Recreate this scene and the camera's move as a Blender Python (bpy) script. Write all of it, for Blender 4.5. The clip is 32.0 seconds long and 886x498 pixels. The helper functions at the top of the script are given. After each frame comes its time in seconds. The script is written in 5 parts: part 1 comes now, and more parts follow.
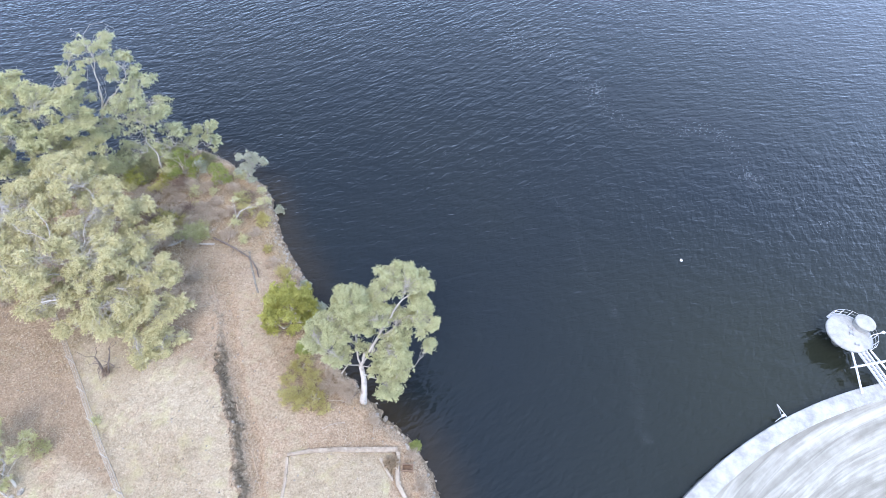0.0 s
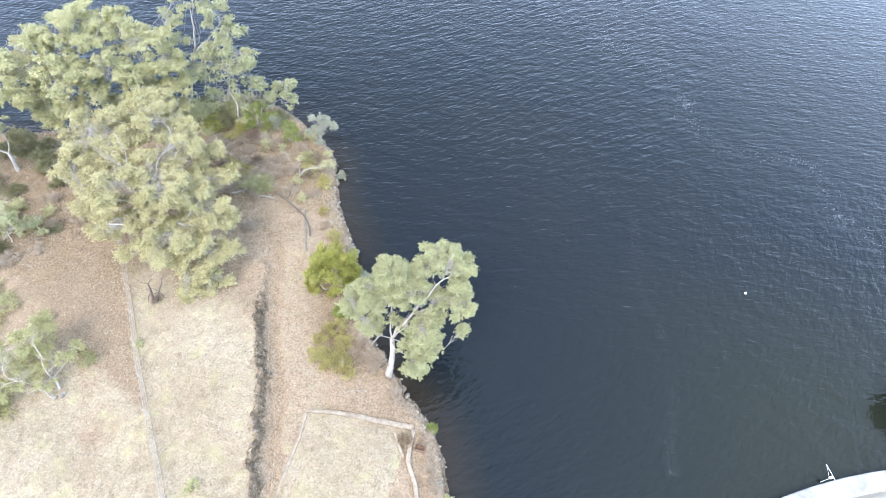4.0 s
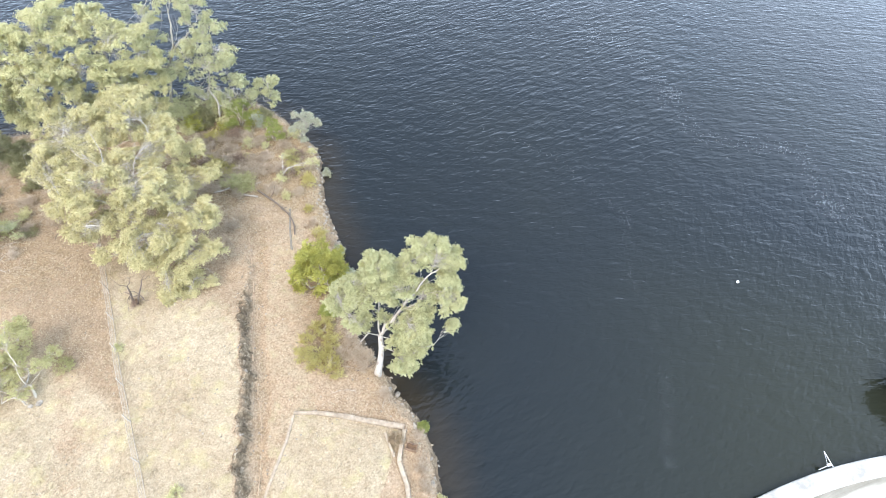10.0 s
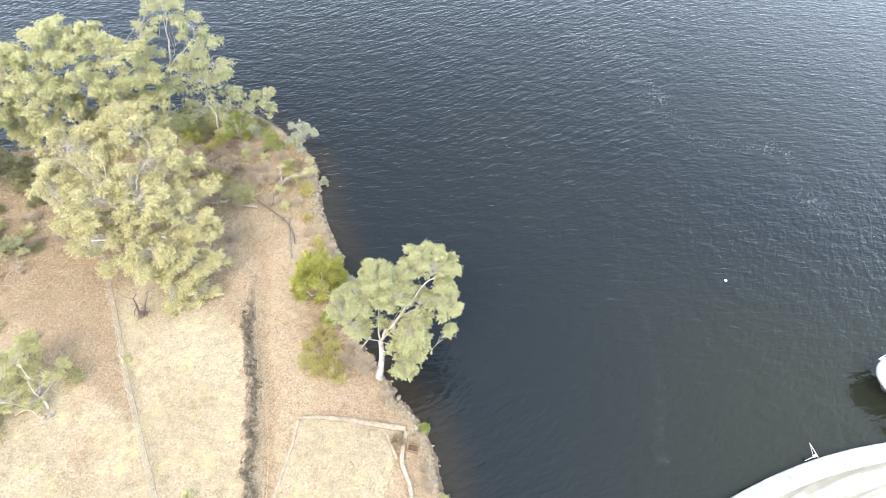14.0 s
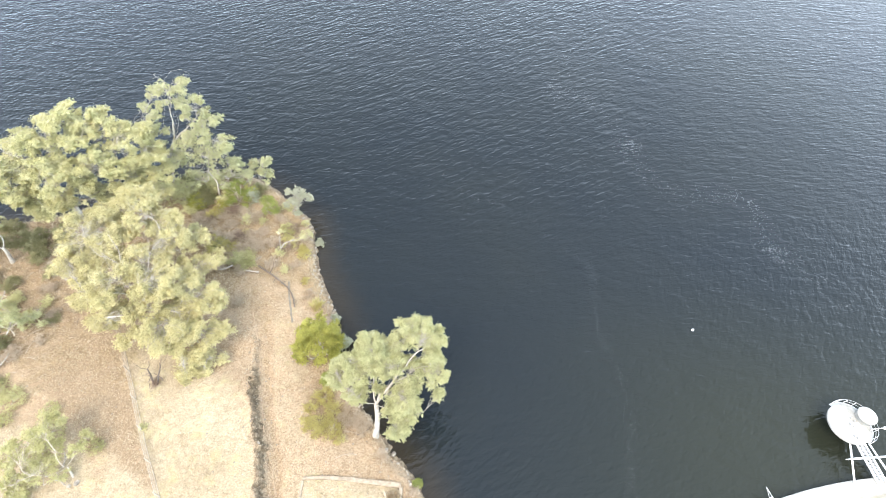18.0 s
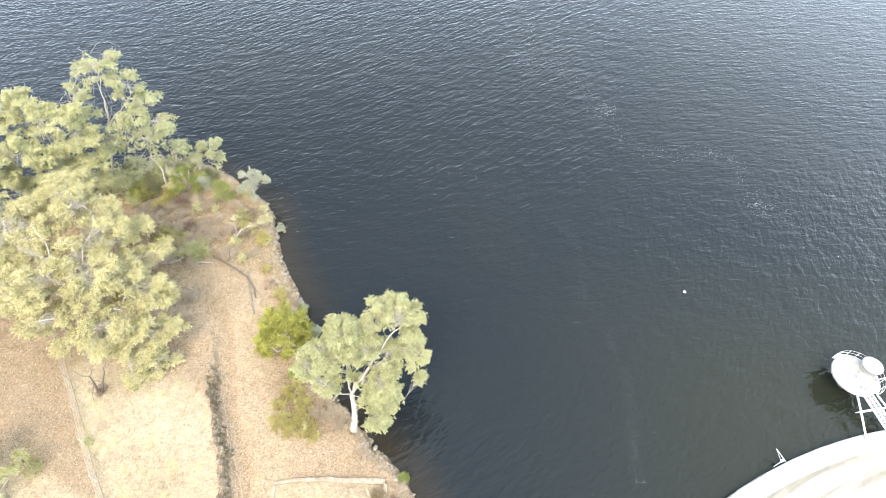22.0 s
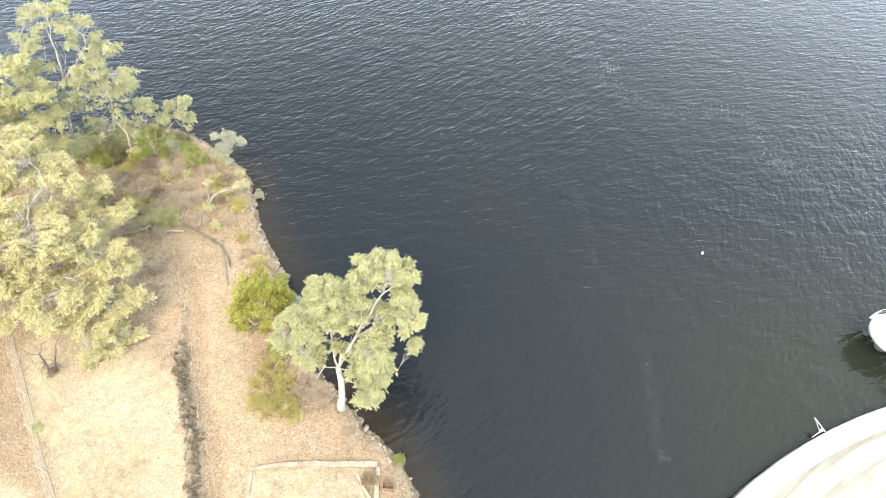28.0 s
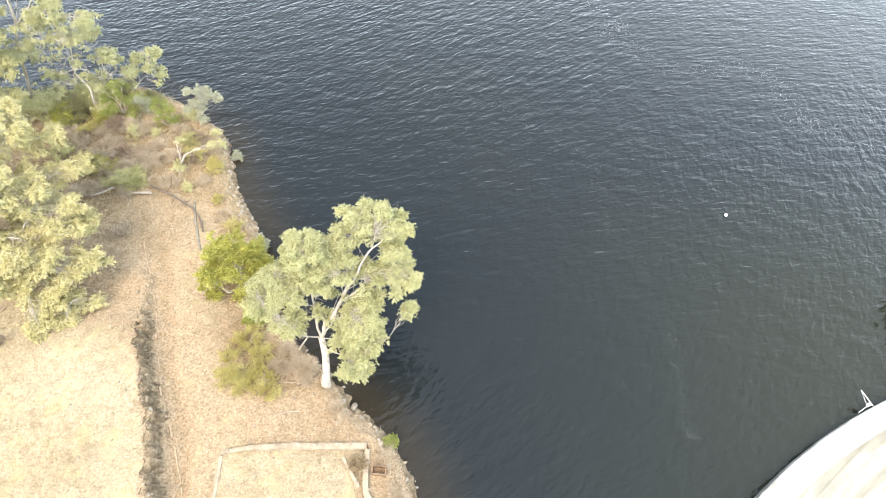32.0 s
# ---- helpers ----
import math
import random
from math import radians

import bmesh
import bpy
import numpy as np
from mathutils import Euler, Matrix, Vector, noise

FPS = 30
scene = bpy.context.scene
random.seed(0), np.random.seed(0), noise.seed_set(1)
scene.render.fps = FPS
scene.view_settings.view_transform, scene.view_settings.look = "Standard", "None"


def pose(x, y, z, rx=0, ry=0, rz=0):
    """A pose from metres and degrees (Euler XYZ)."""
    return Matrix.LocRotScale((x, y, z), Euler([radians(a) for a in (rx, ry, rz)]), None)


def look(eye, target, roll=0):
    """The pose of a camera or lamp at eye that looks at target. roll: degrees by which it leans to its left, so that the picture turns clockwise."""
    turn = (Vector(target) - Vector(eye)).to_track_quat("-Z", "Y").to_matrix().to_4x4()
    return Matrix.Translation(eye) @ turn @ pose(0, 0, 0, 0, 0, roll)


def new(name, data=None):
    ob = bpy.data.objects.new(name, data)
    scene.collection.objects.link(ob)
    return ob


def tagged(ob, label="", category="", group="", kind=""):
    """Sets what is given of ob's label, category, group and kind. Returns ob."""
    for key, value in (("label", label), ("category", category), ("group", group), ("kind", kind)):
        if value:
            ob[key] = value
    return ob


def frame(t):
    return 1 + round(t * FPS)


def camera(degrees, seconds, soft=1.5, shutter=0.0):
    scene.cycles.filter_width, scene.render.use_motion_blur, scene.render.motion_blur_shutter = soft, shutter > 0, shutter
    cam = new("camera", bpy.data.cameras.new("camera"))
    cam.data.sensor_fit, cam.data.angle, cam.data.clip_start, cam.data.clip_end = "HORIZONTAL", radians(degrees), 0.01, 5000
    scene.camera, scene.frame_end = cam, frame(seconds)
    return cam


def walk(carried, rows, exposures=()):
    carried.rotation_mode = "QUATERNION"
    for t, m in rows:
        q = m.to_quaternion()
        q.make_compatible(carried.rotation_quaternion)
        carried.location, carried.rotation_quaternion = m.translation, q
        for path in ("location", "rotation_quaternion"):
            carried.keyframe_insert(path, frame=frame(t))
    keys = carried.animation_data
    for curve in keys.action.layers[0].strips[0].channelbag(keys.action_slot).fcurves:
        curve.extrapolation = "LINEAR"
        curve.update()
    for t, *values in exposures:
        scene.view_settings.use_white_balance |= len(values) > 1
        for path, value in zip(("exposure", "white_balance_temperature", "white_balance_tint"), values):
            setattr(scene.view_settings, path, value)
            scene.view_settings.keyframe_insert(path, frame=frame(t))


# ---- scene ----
cam = camera(79.9, 32.0, soft=0.9)
PATH = [
    (0, (0.73, -0.111, 32.415), (0.676, 1.1, 30.824), 2.3),
    (0.5, (0.822, -0.044, 31.806), (0.668, 1.151, 30.21), 2.9),
    (1, (0.892, -0.042, 31.63), (0.71, 1.142, 30.029), 3.2),
    (1.5, (1.105, -0.131, 31.405), (0.885, 1.046, 29.802), 3.2),
    (2, (1.144, -0.187, 31.176), (0.911, 0.985, 29.572), 3.6),
    (2.5, (1.259, -0.263, 31.115), (1.004, 0.904, 29.51), 3.6),
    (3, (1.306, -0.332, 31.1), (1.043, 0.835, 29.497), 3.7),
    (3.5, (1.332, -0.241, 31.299), (1.066, 0.919, 29.691), 3.6),
    (5.5, (1.397, -0.264, 32.267), (1.138, 0.903, 30.663), 3.5),
    (6, (1.366, -0.314, 32.471), (1.11, 0.859, 30.871), 3.6),
    (6.5, (1.291, -0.266, 32.719), (1.039, 0.907, 31.118), 3.6),
    (7, (1.305, -0.278, 32.965), (1.053, 0.896, 31.365), 3.5),
    (7.5, (1.3, -0.279, 33.219), (1.047, 0.895, 31.619), 3.4),
    (8, (1.387, -0.402, 33.272), (1.137, 0.772, 31.672), 3.4),
    (8.5, (1.569, -0.508, 32.982), (1.322, 0.666, 31.382), 3.4),
    (9, (1.676, -0.495, 32.331), (1.434, 0.679, 30.729), 3.4),
    (9.5, (1.68, -0.362, 31.544), (1.441, 0.813, 29.943), 3.5),
    (10, (1.615, -0.178, 30.707), (1.378, 0.998, 29.107), 3.4),
    (10.5, (1.496, 0.034, 30.005), (1.265, 1.207, 28.401), 3.3),
    (11, (1.504, 0.076, 29.342), (1.272, 1.25, 27.74), 3.1),
    (11.5, (1.506, 0.008, 29.203), (1.277, 1.177, 27.597), 3.1),
    (12, (1.609, -0.081, 29.126), (1.378, 1.085, 27.518), 3.0),
    (12.5, (1.683, -0.219, 29.146), (1.451, 0.95, 27.54), 2.9),
    (13, (1.69, -0.241, 29.699), (1.462, 0.927, 28.092), 2.9),
    (13.5, (1.706, -0.288, 30.654), (1.478, 0.882, 29.049), 2.7),
    (14, (1.636, -0.37, 31.856), (1.413, 0.804, 30.252), 2.7),
    (14.5, (1.549, -0.46, 33.099), (1.332, 0.717, 31.497), 2.8),
    (16.5, (1.552, -0.2, 36.568), (1.342, 0.988, 34.972), 2.2),
    (17, (1.601, 0.428, 36.769), (1.391, 1.622, 35.179), 2.2),
    (17.5, (1.673, 0.904, 36.924), (1.464, 2.097, 35.332), 2.1),
    (18, (1.708, 1.189, 36.999), (1.502, 2.382, 35.406), 2.0),
    (18.5, (1.755, 1.292, 36.922), (1.553, 2.486, 35.331), 2.1),
    (19, (1.741, 1.306, 36.623), (1.546, 2.501, 35.031), 2.2),
    (19.5, (1.814, 1.214, 36.491), (1.619, 2.409, 34.9), 2.1),
    (20, (1.87, 1.173, 36.152), (1.675, 2.369, 34.561), 2.1),
    (20.5, (1.875, 1.241, 35.458), (1.695, 2.44, 33.868), 2.1),
    (21, (1.87, 1.337, 34.753), (1.719, 2.541, 33.163), 1.9),
    (21.5, (1.79, 1.513, 34.031), (1.665, 2.719, 32.44), 1.9),
    (22, (1.748, 1.677, 33.328), (1.638, 2.881, 31.735), 1.8),
    (22.5, (1.753, 1.674, 32.717), (1.649, 2.881, 31.126), 1.7),
    (23, (1.77, 1.577, 32.51), (1.667, 2.782, 30.917), 1.8),
    (23.5, (1.878, 1.467, 32.453), (1.772, 2.672, 30.86), 1.6),
    (24, (1.938, 1.465, 32.395), (1.832, 2.666, 30.799), 1.5),
    (24.5, (1.961, 1.415, 32.15), (1.855, 2.62, 30.557), 1.5),
    (25, (1.979, 1.457, 31.905), (1.873, 2.662, 30.313), 1.4),
    (25.5, (1.893, 1.59, 31.532), (1.791, 2.794, 29.938), 1.5),
    (27.5, (1.623, 1.924, 29.499), (1.539, 3.126, 27.902), 1.7),
    (28, (1.704, 1.942, 28.998), (1.618, 3.141, 27.4), 1.5),
    (28.5, (1.729, 1.849, 28.531), (1.645, 3.051, 26.935), 1.5),
    (29, (1.776, 1.917, 28.096), (1.691, 3.116, 26.497), 1.5),
    (29.5, (1.713, 1.991, 27.649), (1.632, 3.188, 26.049), 1.7),
    (30, (1.745, 2.052, 27.193), (1.665, 3.246, 25.591), 1.5),
    (30.5, (1.71, 2.153, 26.687), (1.631, 3.347, 25.084), 1.6),
    (31, (1.678, 2.225, 26.143), (1.602, 3.42, 24.541), 1.7),
    (31.5, (1.697, 2.24, 25.604), (1.621, 3.435, 24.002), 1.6),
    (32, (1.696, 2.358, 24.999), (1.623, 3.549, 23.393), 1.6),
]
EXPOSURES = [(0.0, 0.67, 5760, 18), (2.0, 0.92, 5900, 16), (6.0, 0.95, 6170, 13), (13.0, 1.02, 6850, 12), (20.0, 1.20, 7120, 11), (32.0, 1.21, 7620, 11)]
walk(cam, [(t, look(eye, target, roll)) for t, eye, target, roll in PATH], EXPOSURES)

# ---------------------------------------------------------------- light
world = bpy.data.worlds.new("sky")
scene.world = world
world.use_nodes = True
wn = world.node_tree
wn.nodes.clear()
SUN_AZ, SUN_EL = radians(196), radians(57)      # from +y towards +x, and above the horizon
sky = wn.nodes.new("ShaderNodeTexSky")
sky.sky_type, sky.sun_disc = "NISHITA", False
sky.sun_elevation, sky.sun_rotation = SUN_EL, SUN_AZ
sky.altitude, sky.air_density, sky.dust_density, sky.ozone_density = 300, 1.0, 3.0, 1.0
back = wn.nodes.new("ShaderNodeBackground")
back.inputs["Strength"].default_value = 0.15
wout = wn.nodes.new("ShaderNodeOutputWorld")
# thin high cloud: whiter and brighter towards the horizon
wg = wn.nodes.new("ShaderNodeTexCoord")
wx = wn.nodes.new("ShaderNodeSeparateXYZ")
wn.links.new(wg.outputs["Generated"], wx.inputs[0])
haze = wn.nodes.new("ShaderNodeValToRGB")
haze.color_ramp.elements.new(0.45)
haze.color_ramp.elements[0].position, haze.color_ramp.elements[0].color = 0.15, (1, 1, 1, 1)
haze.color_ramp.elements[1].position, haze.color_ramp.elements[1].color = 0.62, (0.385, 0.385, 0.385, 1)
haze.color_ramp.elements[2].position, haze.color_ramp.elements[2].color = 0.92, (0.295, 0.295, 0.295, 1)
wn.links.new(wx.outputs["Z"], haze.inputs[0])
veil = wn.nodes.new("ShaderNodeMix")
veil.data_type = "RGBA"
veil.inputs[7].default_value = (10.9, 13.7, 17.6, 1)
# the thin cloud grows brighter towards the east
east = wn.nodes.new("ShaderNodeMath")
east.operation = "MULTIPLY_ADD"
east.use_clamp = True
east.inputs[1].default_value = 0.33
wn.links.new(wx.outputs["X"], east.inputs[0])
wn.links.new(haze.outputs["Color"], east.inputs[2])
wn.links.new(east.outputs[0], veil.inputs[0])
wn.links.new(sky.outputs[0], veil.inputs[6])
wn.links.new(veil.outputs[2], back.inputs["Color"])
wn.links.new(back.outputs[0], wout.inputs["Surface"])
lamp = bpy.data.lights.new("sun", "SUN")
lamp.energy, lamp.angle, lamp.color = 1.87, radians(34), (1.0, 0.93, 0.82)
sun = new("sun", lamp)
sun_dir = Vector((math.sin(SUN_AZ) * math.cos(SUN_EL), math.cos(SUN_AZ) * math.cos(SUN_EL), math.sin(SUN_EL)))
sun.matrix_world = look(sun_dir * 200, (0, 0, 0))


CX, CY, RAD = 39.28, -19.08, 36.59       # centre and radius of the dam's upstream edge


# ---------------------------------------------------------------- materials
class Mat:
    """A node material with short calls for the usual nodes."""

    def __init__(self, name, rough=0.9, metal=0.0):
        self.m = bpy.data.materials.new(name)
        self.m.use_nodes = True
        self.t = self.m.node_tree
        self.b = self.t.nodes["Principled BSDF"]
        self.out = self.t.nodes["Material Output"]
        self.b.inputs["Roughness"].default_value = rough
        self.b.inputs["Metallic"].default_value = metal
        self.geo = None

    def add(self, kind, **sets):
        n = self.t.nodes.new(kind)
        for k, v in sets.items():
            setattr(n, k, v)
        return n

    def link(self, a, b):
        self.t.links.new(a, b)

    def place(self, scale=(1, 1, 1), turn=0.0):
        if not self.geo:
            self.geo = self.add("ShaderNodeNewGeometry")
        m = self.add("ShaderNodeMapping")
        m.inputs["Scale"].default_value = scale
        m.inputs["Rotation"].default_value = (0, 0, turn)
        self.link(self.geo.outputs["Position"], m.inputs["Vector"])
        return m.outputs[0]

    def noise(self, scale, detail=4, rough=0.6, stretch=(1, 1, 1), turn=0.0, warp=0.0):
        n = self.add("ShaderNodeTexNoise")
        n.inputs["Scale"].default_value = scale
        n.inputs["Detail"].default_value = detail
        n.inputs["Roughness"].default_value = rough
        n.inputs["Distortion"].default_value = warp
        self.link(self.place(stretch, turn), n.inputs["Vector"])
        return n.outputs["Fac"]

    def ramp(self, fac, *stops):
        r = self.add("ShaderNodeValToRGB")
        el = r.color_ramp.elements
        while len(el) < len(stops):
            el.new(0.5)
        for e, (p, c) in zip(el, stops):
            e.position = p
            e.color = (*c, 1) if len(c) == 3 else c
        self.link(fac, r.inputs[0])
        return r.outputs["Color"]

    def mask(self, fac, lo, hi):
        r = self.add("ShaderNodeMapRange")
        r.inputs["From Min"].default_value, r.inputs["From Max"].default_value = lo, hi
        self.link(fac, r.inputs["Value"])
        return r.outputs[0]

    def mix(self, fac, a, b, how="MIX"):
        n = self.add("ShaderNodeMix", data_type="RGBA", blend_type=how)
        for sock, v in ((n.inputs[0], fac), (n.inputs[6], a), (n.inputs[7], b)):
            if isinstance(v, (int, float)):
                sock.default_value = v
            elif isinstance(v, tuple):
                sock.default_value = (*v, 1)
            else:
                self.link(v, sock)
        return n.outputs[2]

    def math(self, op, a, b=0.0):
        n = self.add("ShaderNodeMath", operation=op)
        for sock, v in ((n.inputs[0], a), (n.inputs[1], b)):
            if isinstance(v, (int, float)):
                sock.default_value = v
            else:
                self.link(v, sock)
        return n.outputs[0]

    def attr(self, name):
        n = self.add("ShaderNodeAttribute", attribute_name=name)
        return n.outputs["Fac"]

    def color(self, c):
        if isinstance(c, tuple):
            self.b.inputs["Base Color"].default_value = (*c, 1)
        else:
            self.link(c, self.b.inputs["Base Color"])
        return self

    def bump(self, height, strength=0.5, dist=0.02):
        n = self.add("ShaderNodeBump")
        n.inputs["Strength"].default_value = strength
        n.inputs["Distance"].default_value = dist
        self.link(height, n.inputs["Height"])
        self.link(n.outputs[0], self.b.inputs["Normal"])
        return self


def island(m):
    return m.add("ShaderNodeNewGeometry").outputs["Random Per Island"]


def leaf_mat(name, dark, mid, pale, see=0.4):
    m = Mat(name, 0.55)
    tuft = m.mask(m.noise(1.9, 3, 0.6), 0.25, 0.75)
    tone = m.ramp(m.math("ADD", m.math("MULTIPLY", island(m), 0.36), m.math("MULTIPLY", tuft, 0.64)), (0.0, dark), (0.5, mid), (1.0, pale))
    big = m.mask(m.noise(0.45, 2), 0.35, 0.65)
    c = m.mix(m.math("MULTIPLY", big, 0.35), tone, pale)
    m.color(c)
    tr = m.add("ShaderNodeBsdfTranslucent")
    m.link(c, tr.inputs["Color"])
    mx = m.add("ShaderNodeMixShader")
    mx.inputs[0].default_value = see
    m.link(m.b.outputs[0], mx.inputs[1])
    m.link(tr.outputs[0], mx.inputs[2])
    m.link(mx.outputs[0], m.out.inputs["Surface"])
    return m.m


LEAF_PALE = leaf_mat("pale gum leaf", (0.205, 0.215, 0.10), (0.45, 0.452, 0.235), (0.645, 0.625, 0.37))
LEAF_GOLD = leaf_mat("golden gum leaf", (0.282, 0.250, 0.114), (0.534, 0.484, 0.243), (0.726, 0.662, 0.393))
LEAF_OLIVE = leaf_mat("olive gum leaf", (0.265, 0.258, 0.130), (0.530, 0.511, 0.265), (0.752, 0.703, 0.417))
LEAF_BLUE = leaf_mat("blue green leaf", (0.233, 0.247, 0.130), (0.466, 0.465, 0.248), (0.647, 0.626, 0.383))
LEAF_GREY = leaf_mat("grey leaf", (0.25, 0.265, 0.18), (0.41, 0.42, 0.30), (0.56, 0.56, 0.43))
LEAF_GREEN = leaf_mat("green leaf", (0.10, 0.105, 0.022), (0.35, 0.345, 0.075), (0.61, 0.575, 0.17))
LEAF_LIME = leaf_mat("lime leaf", (0.12, 0.15, 0.04), (0.29, 0.325, 0.085), (0.46, 0.48, 0.17))
LEAF_MEADOW = leaf_mat("yellow green leaf", (0.25, 0.24, 0.10), (0.455, 0.435, 0.20), (0.62, 0.585, 0.32))
LEAF_FOREST = leaf_mat("dark green leaf", (0.13, 0.125, 0.06), (0.27, 0.255, 0.125), (0.42, 0.39, 0.215))
LEAF_YELLOW = leaf_mat("yellow broom leaf", (0.302, 0.251, 0.072), (0.486, 0.427, 0.156), (0.626, 0.570, 0.276))
LEAF_BROWN = leaf_mat("dry brown twig", (0.28, 0.215, 0.15), (0.46, 0.37, 0.265), (0.61, 0.51, 0.39), 0.25)
LEAF_RUSSET = leaf_mat("dry russet twig", (0.13, 0.085, 0.06), (0.24, 0.17, 0.12), (0.36, 0.26, 0.18), 0.1)
STRAW = leaf_mat("dry grass blade", (0.26, 0.20, 0.12), (0.44, 0.36, 0.24), (0.60, 0.52, 0.37), 0.2)


def bark(name, pale, stain, rough=0.85):
    m = Mat(name, rough)
    n = m.noise(5, 5, 0.65, (1, 1, 0.35))
    c = m.ramp(n, (0.30, stain), (0.48, pale), (0.75, tuple(min(1, v * 1.15) for v in pale)))
    m.color(c).bump(m.noise(22, 4), 0.4, 0.02)
    return m.m


BARK = bark("smooth white gum bark", (0.42, 0.385, 0.33), (0.20, 0.165, 0.13))
BARK_TAN = bark("tan gum bark", (0.50, 0.44, 0.35), (0.22, 0.17, 0.12))
BARK_DARK = bark("weathered dead wood", (0.13, 0.10, 0.08), (0.05, 0.04, 0.03))
BARK_GREY = bark("bleached dead wood", (0.40, 0.35, 0.29), (0.20, 0.165, 0.13))


def stone(name, a, b, c):
    m = Mat(name, 0.92)
    info = m.add("ShaderNodeObjectInfo").outputs["Random"]
    n = m.noise(3.2, 6, 0.65)
    col = m.ramp(n, (0.3, a), (0.5, b), (0.72, c))
    col = m.mix(m.mask(info, 0, 1), col, m.mix(0.5, col, c))
    m.color(col).bump(m.noise(14, 5), 0.7, 0.05)
    return m.m


ROCK = stone("pale shore rock", (0.11, 0.098, 0.08), (0.26, 0.23, 0.185), (0.46, 0.41, 0.34))
ROCK_GREY = stone("grey lichen rock", (0.10, 0.075, 0.047), (0.23, 0.18, 0.12), (0.41, 0.345, 0.25))

# Brown rock with its tone lowered to carry the drop's shade too.
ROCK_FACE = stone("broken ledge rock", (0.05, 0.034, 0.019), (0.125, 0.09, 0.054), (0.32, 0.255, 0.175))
ROCK_DARK = stone("dark edging stone", (0.07, 0.06, 0.045), (0.15, 0.13, 0.10), (0.26, 0.23, 0.18))


def ground_mat():
    m = Mat("dry ground", 0.96)
    fine = m.noise(9.0, 6, 0.7)
    mid = m.noise(1.6, 5, 0.65)
    big = m.noise(0.28, 4, 0.6)
    soil = m.ramp(fine, (0.30, (0.17, 0.118, 0.074)), (0.5, (0.335, 0.245, 0.157)), (0.70, (0.49, 0.382, 0.262)))
    straw = m.ramp(fine, (0.28, (0.205, 0.161, 0.100)), (0.5, (0.362, 0.295, 0.197)), (0.72, (0.505, 0.43, 0.304)))
    green = m.mix(m.math("MULTIPLY", m.mask(m.noise(0.8, 3), 0.52, 0.68), 0.65), straw, (0.41, 0.365, 0.195))
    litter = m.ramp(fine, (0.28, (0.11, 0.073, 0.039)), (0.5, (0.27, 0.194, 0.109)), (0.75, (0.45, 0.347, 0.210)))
    rock = m.ramp(m.noise(3.4, 7, 0.72), (0.34, (0.07, 0.048, 0.027)), (0.50, (0.175, 0.13, 0.08)), (0.62, (0.29, 0.23, 0.155)), (0.74, (0.47, 0.41, 0.31)))
    bed = m.ramp(fine, (0.3, (0.05, 0.046, 0.026)), (0.7, (0.12, 0.102, 0.061)))

    def edge(name, amount=0.55):
        a = m.attr(name)
        return m.mask(m.math("ADD", a, m.math("MULTIPLY", m.math("SUBTRACT", mid, 0.5), amount * 2)), 0.3, 0.7)

    c = m.mix(edge("straw"), soil, green)
    c = m.mix(m.math("MULTIPLY", m.mask(big, 0.48, 0.66), 0.45), c, m.mix(0.5, c, (0.28, 0.189, 0.105)))
    rust = m.ramp(fine, (0.28, (0.135, 0.090, 0.052)), (0.5, (0.268, 0.194, 0.12)), (0.75, (0.40, 0.31, 0.21)))
    c = m.mix(edge("rust", 0.4), c, rust)
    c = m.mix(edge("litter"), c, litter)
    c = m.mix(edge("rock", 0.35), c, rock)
    c = m.mix(edge("bed", 0.1), c, bed)
    grit = m.noise(26, 4, 0.7)
    c = m.mix(0.52, c, m.ramp(grit, (0.30, (0.45, 0.439, 0.358)), (0.5, (1.0, 1.0, 1.0)), (0.72, (1.35, 1.33, 1.30))), "MULTIPLY")
    c = m.mix(0.62, c, m.ramp(m.noise(2.3, 5, 0.7, warp=0.6), (0.34, (0.70, 0.67, 0.62)), (0.50, (1.0, 1.0, 1.0)), (0.68, (1.13, 1.13, 1.12))), "MULTIPLY")
    m.color(c)
    h = m.math("ADD", m.math("MULTIPLY", fine, 0.6), m.math("ADD", mid, m.math("MULTIPLY", grit, 0.25)))
    m.bump(h, 0.9, 0.11)
    return m.m


GROUND = ground_mat()


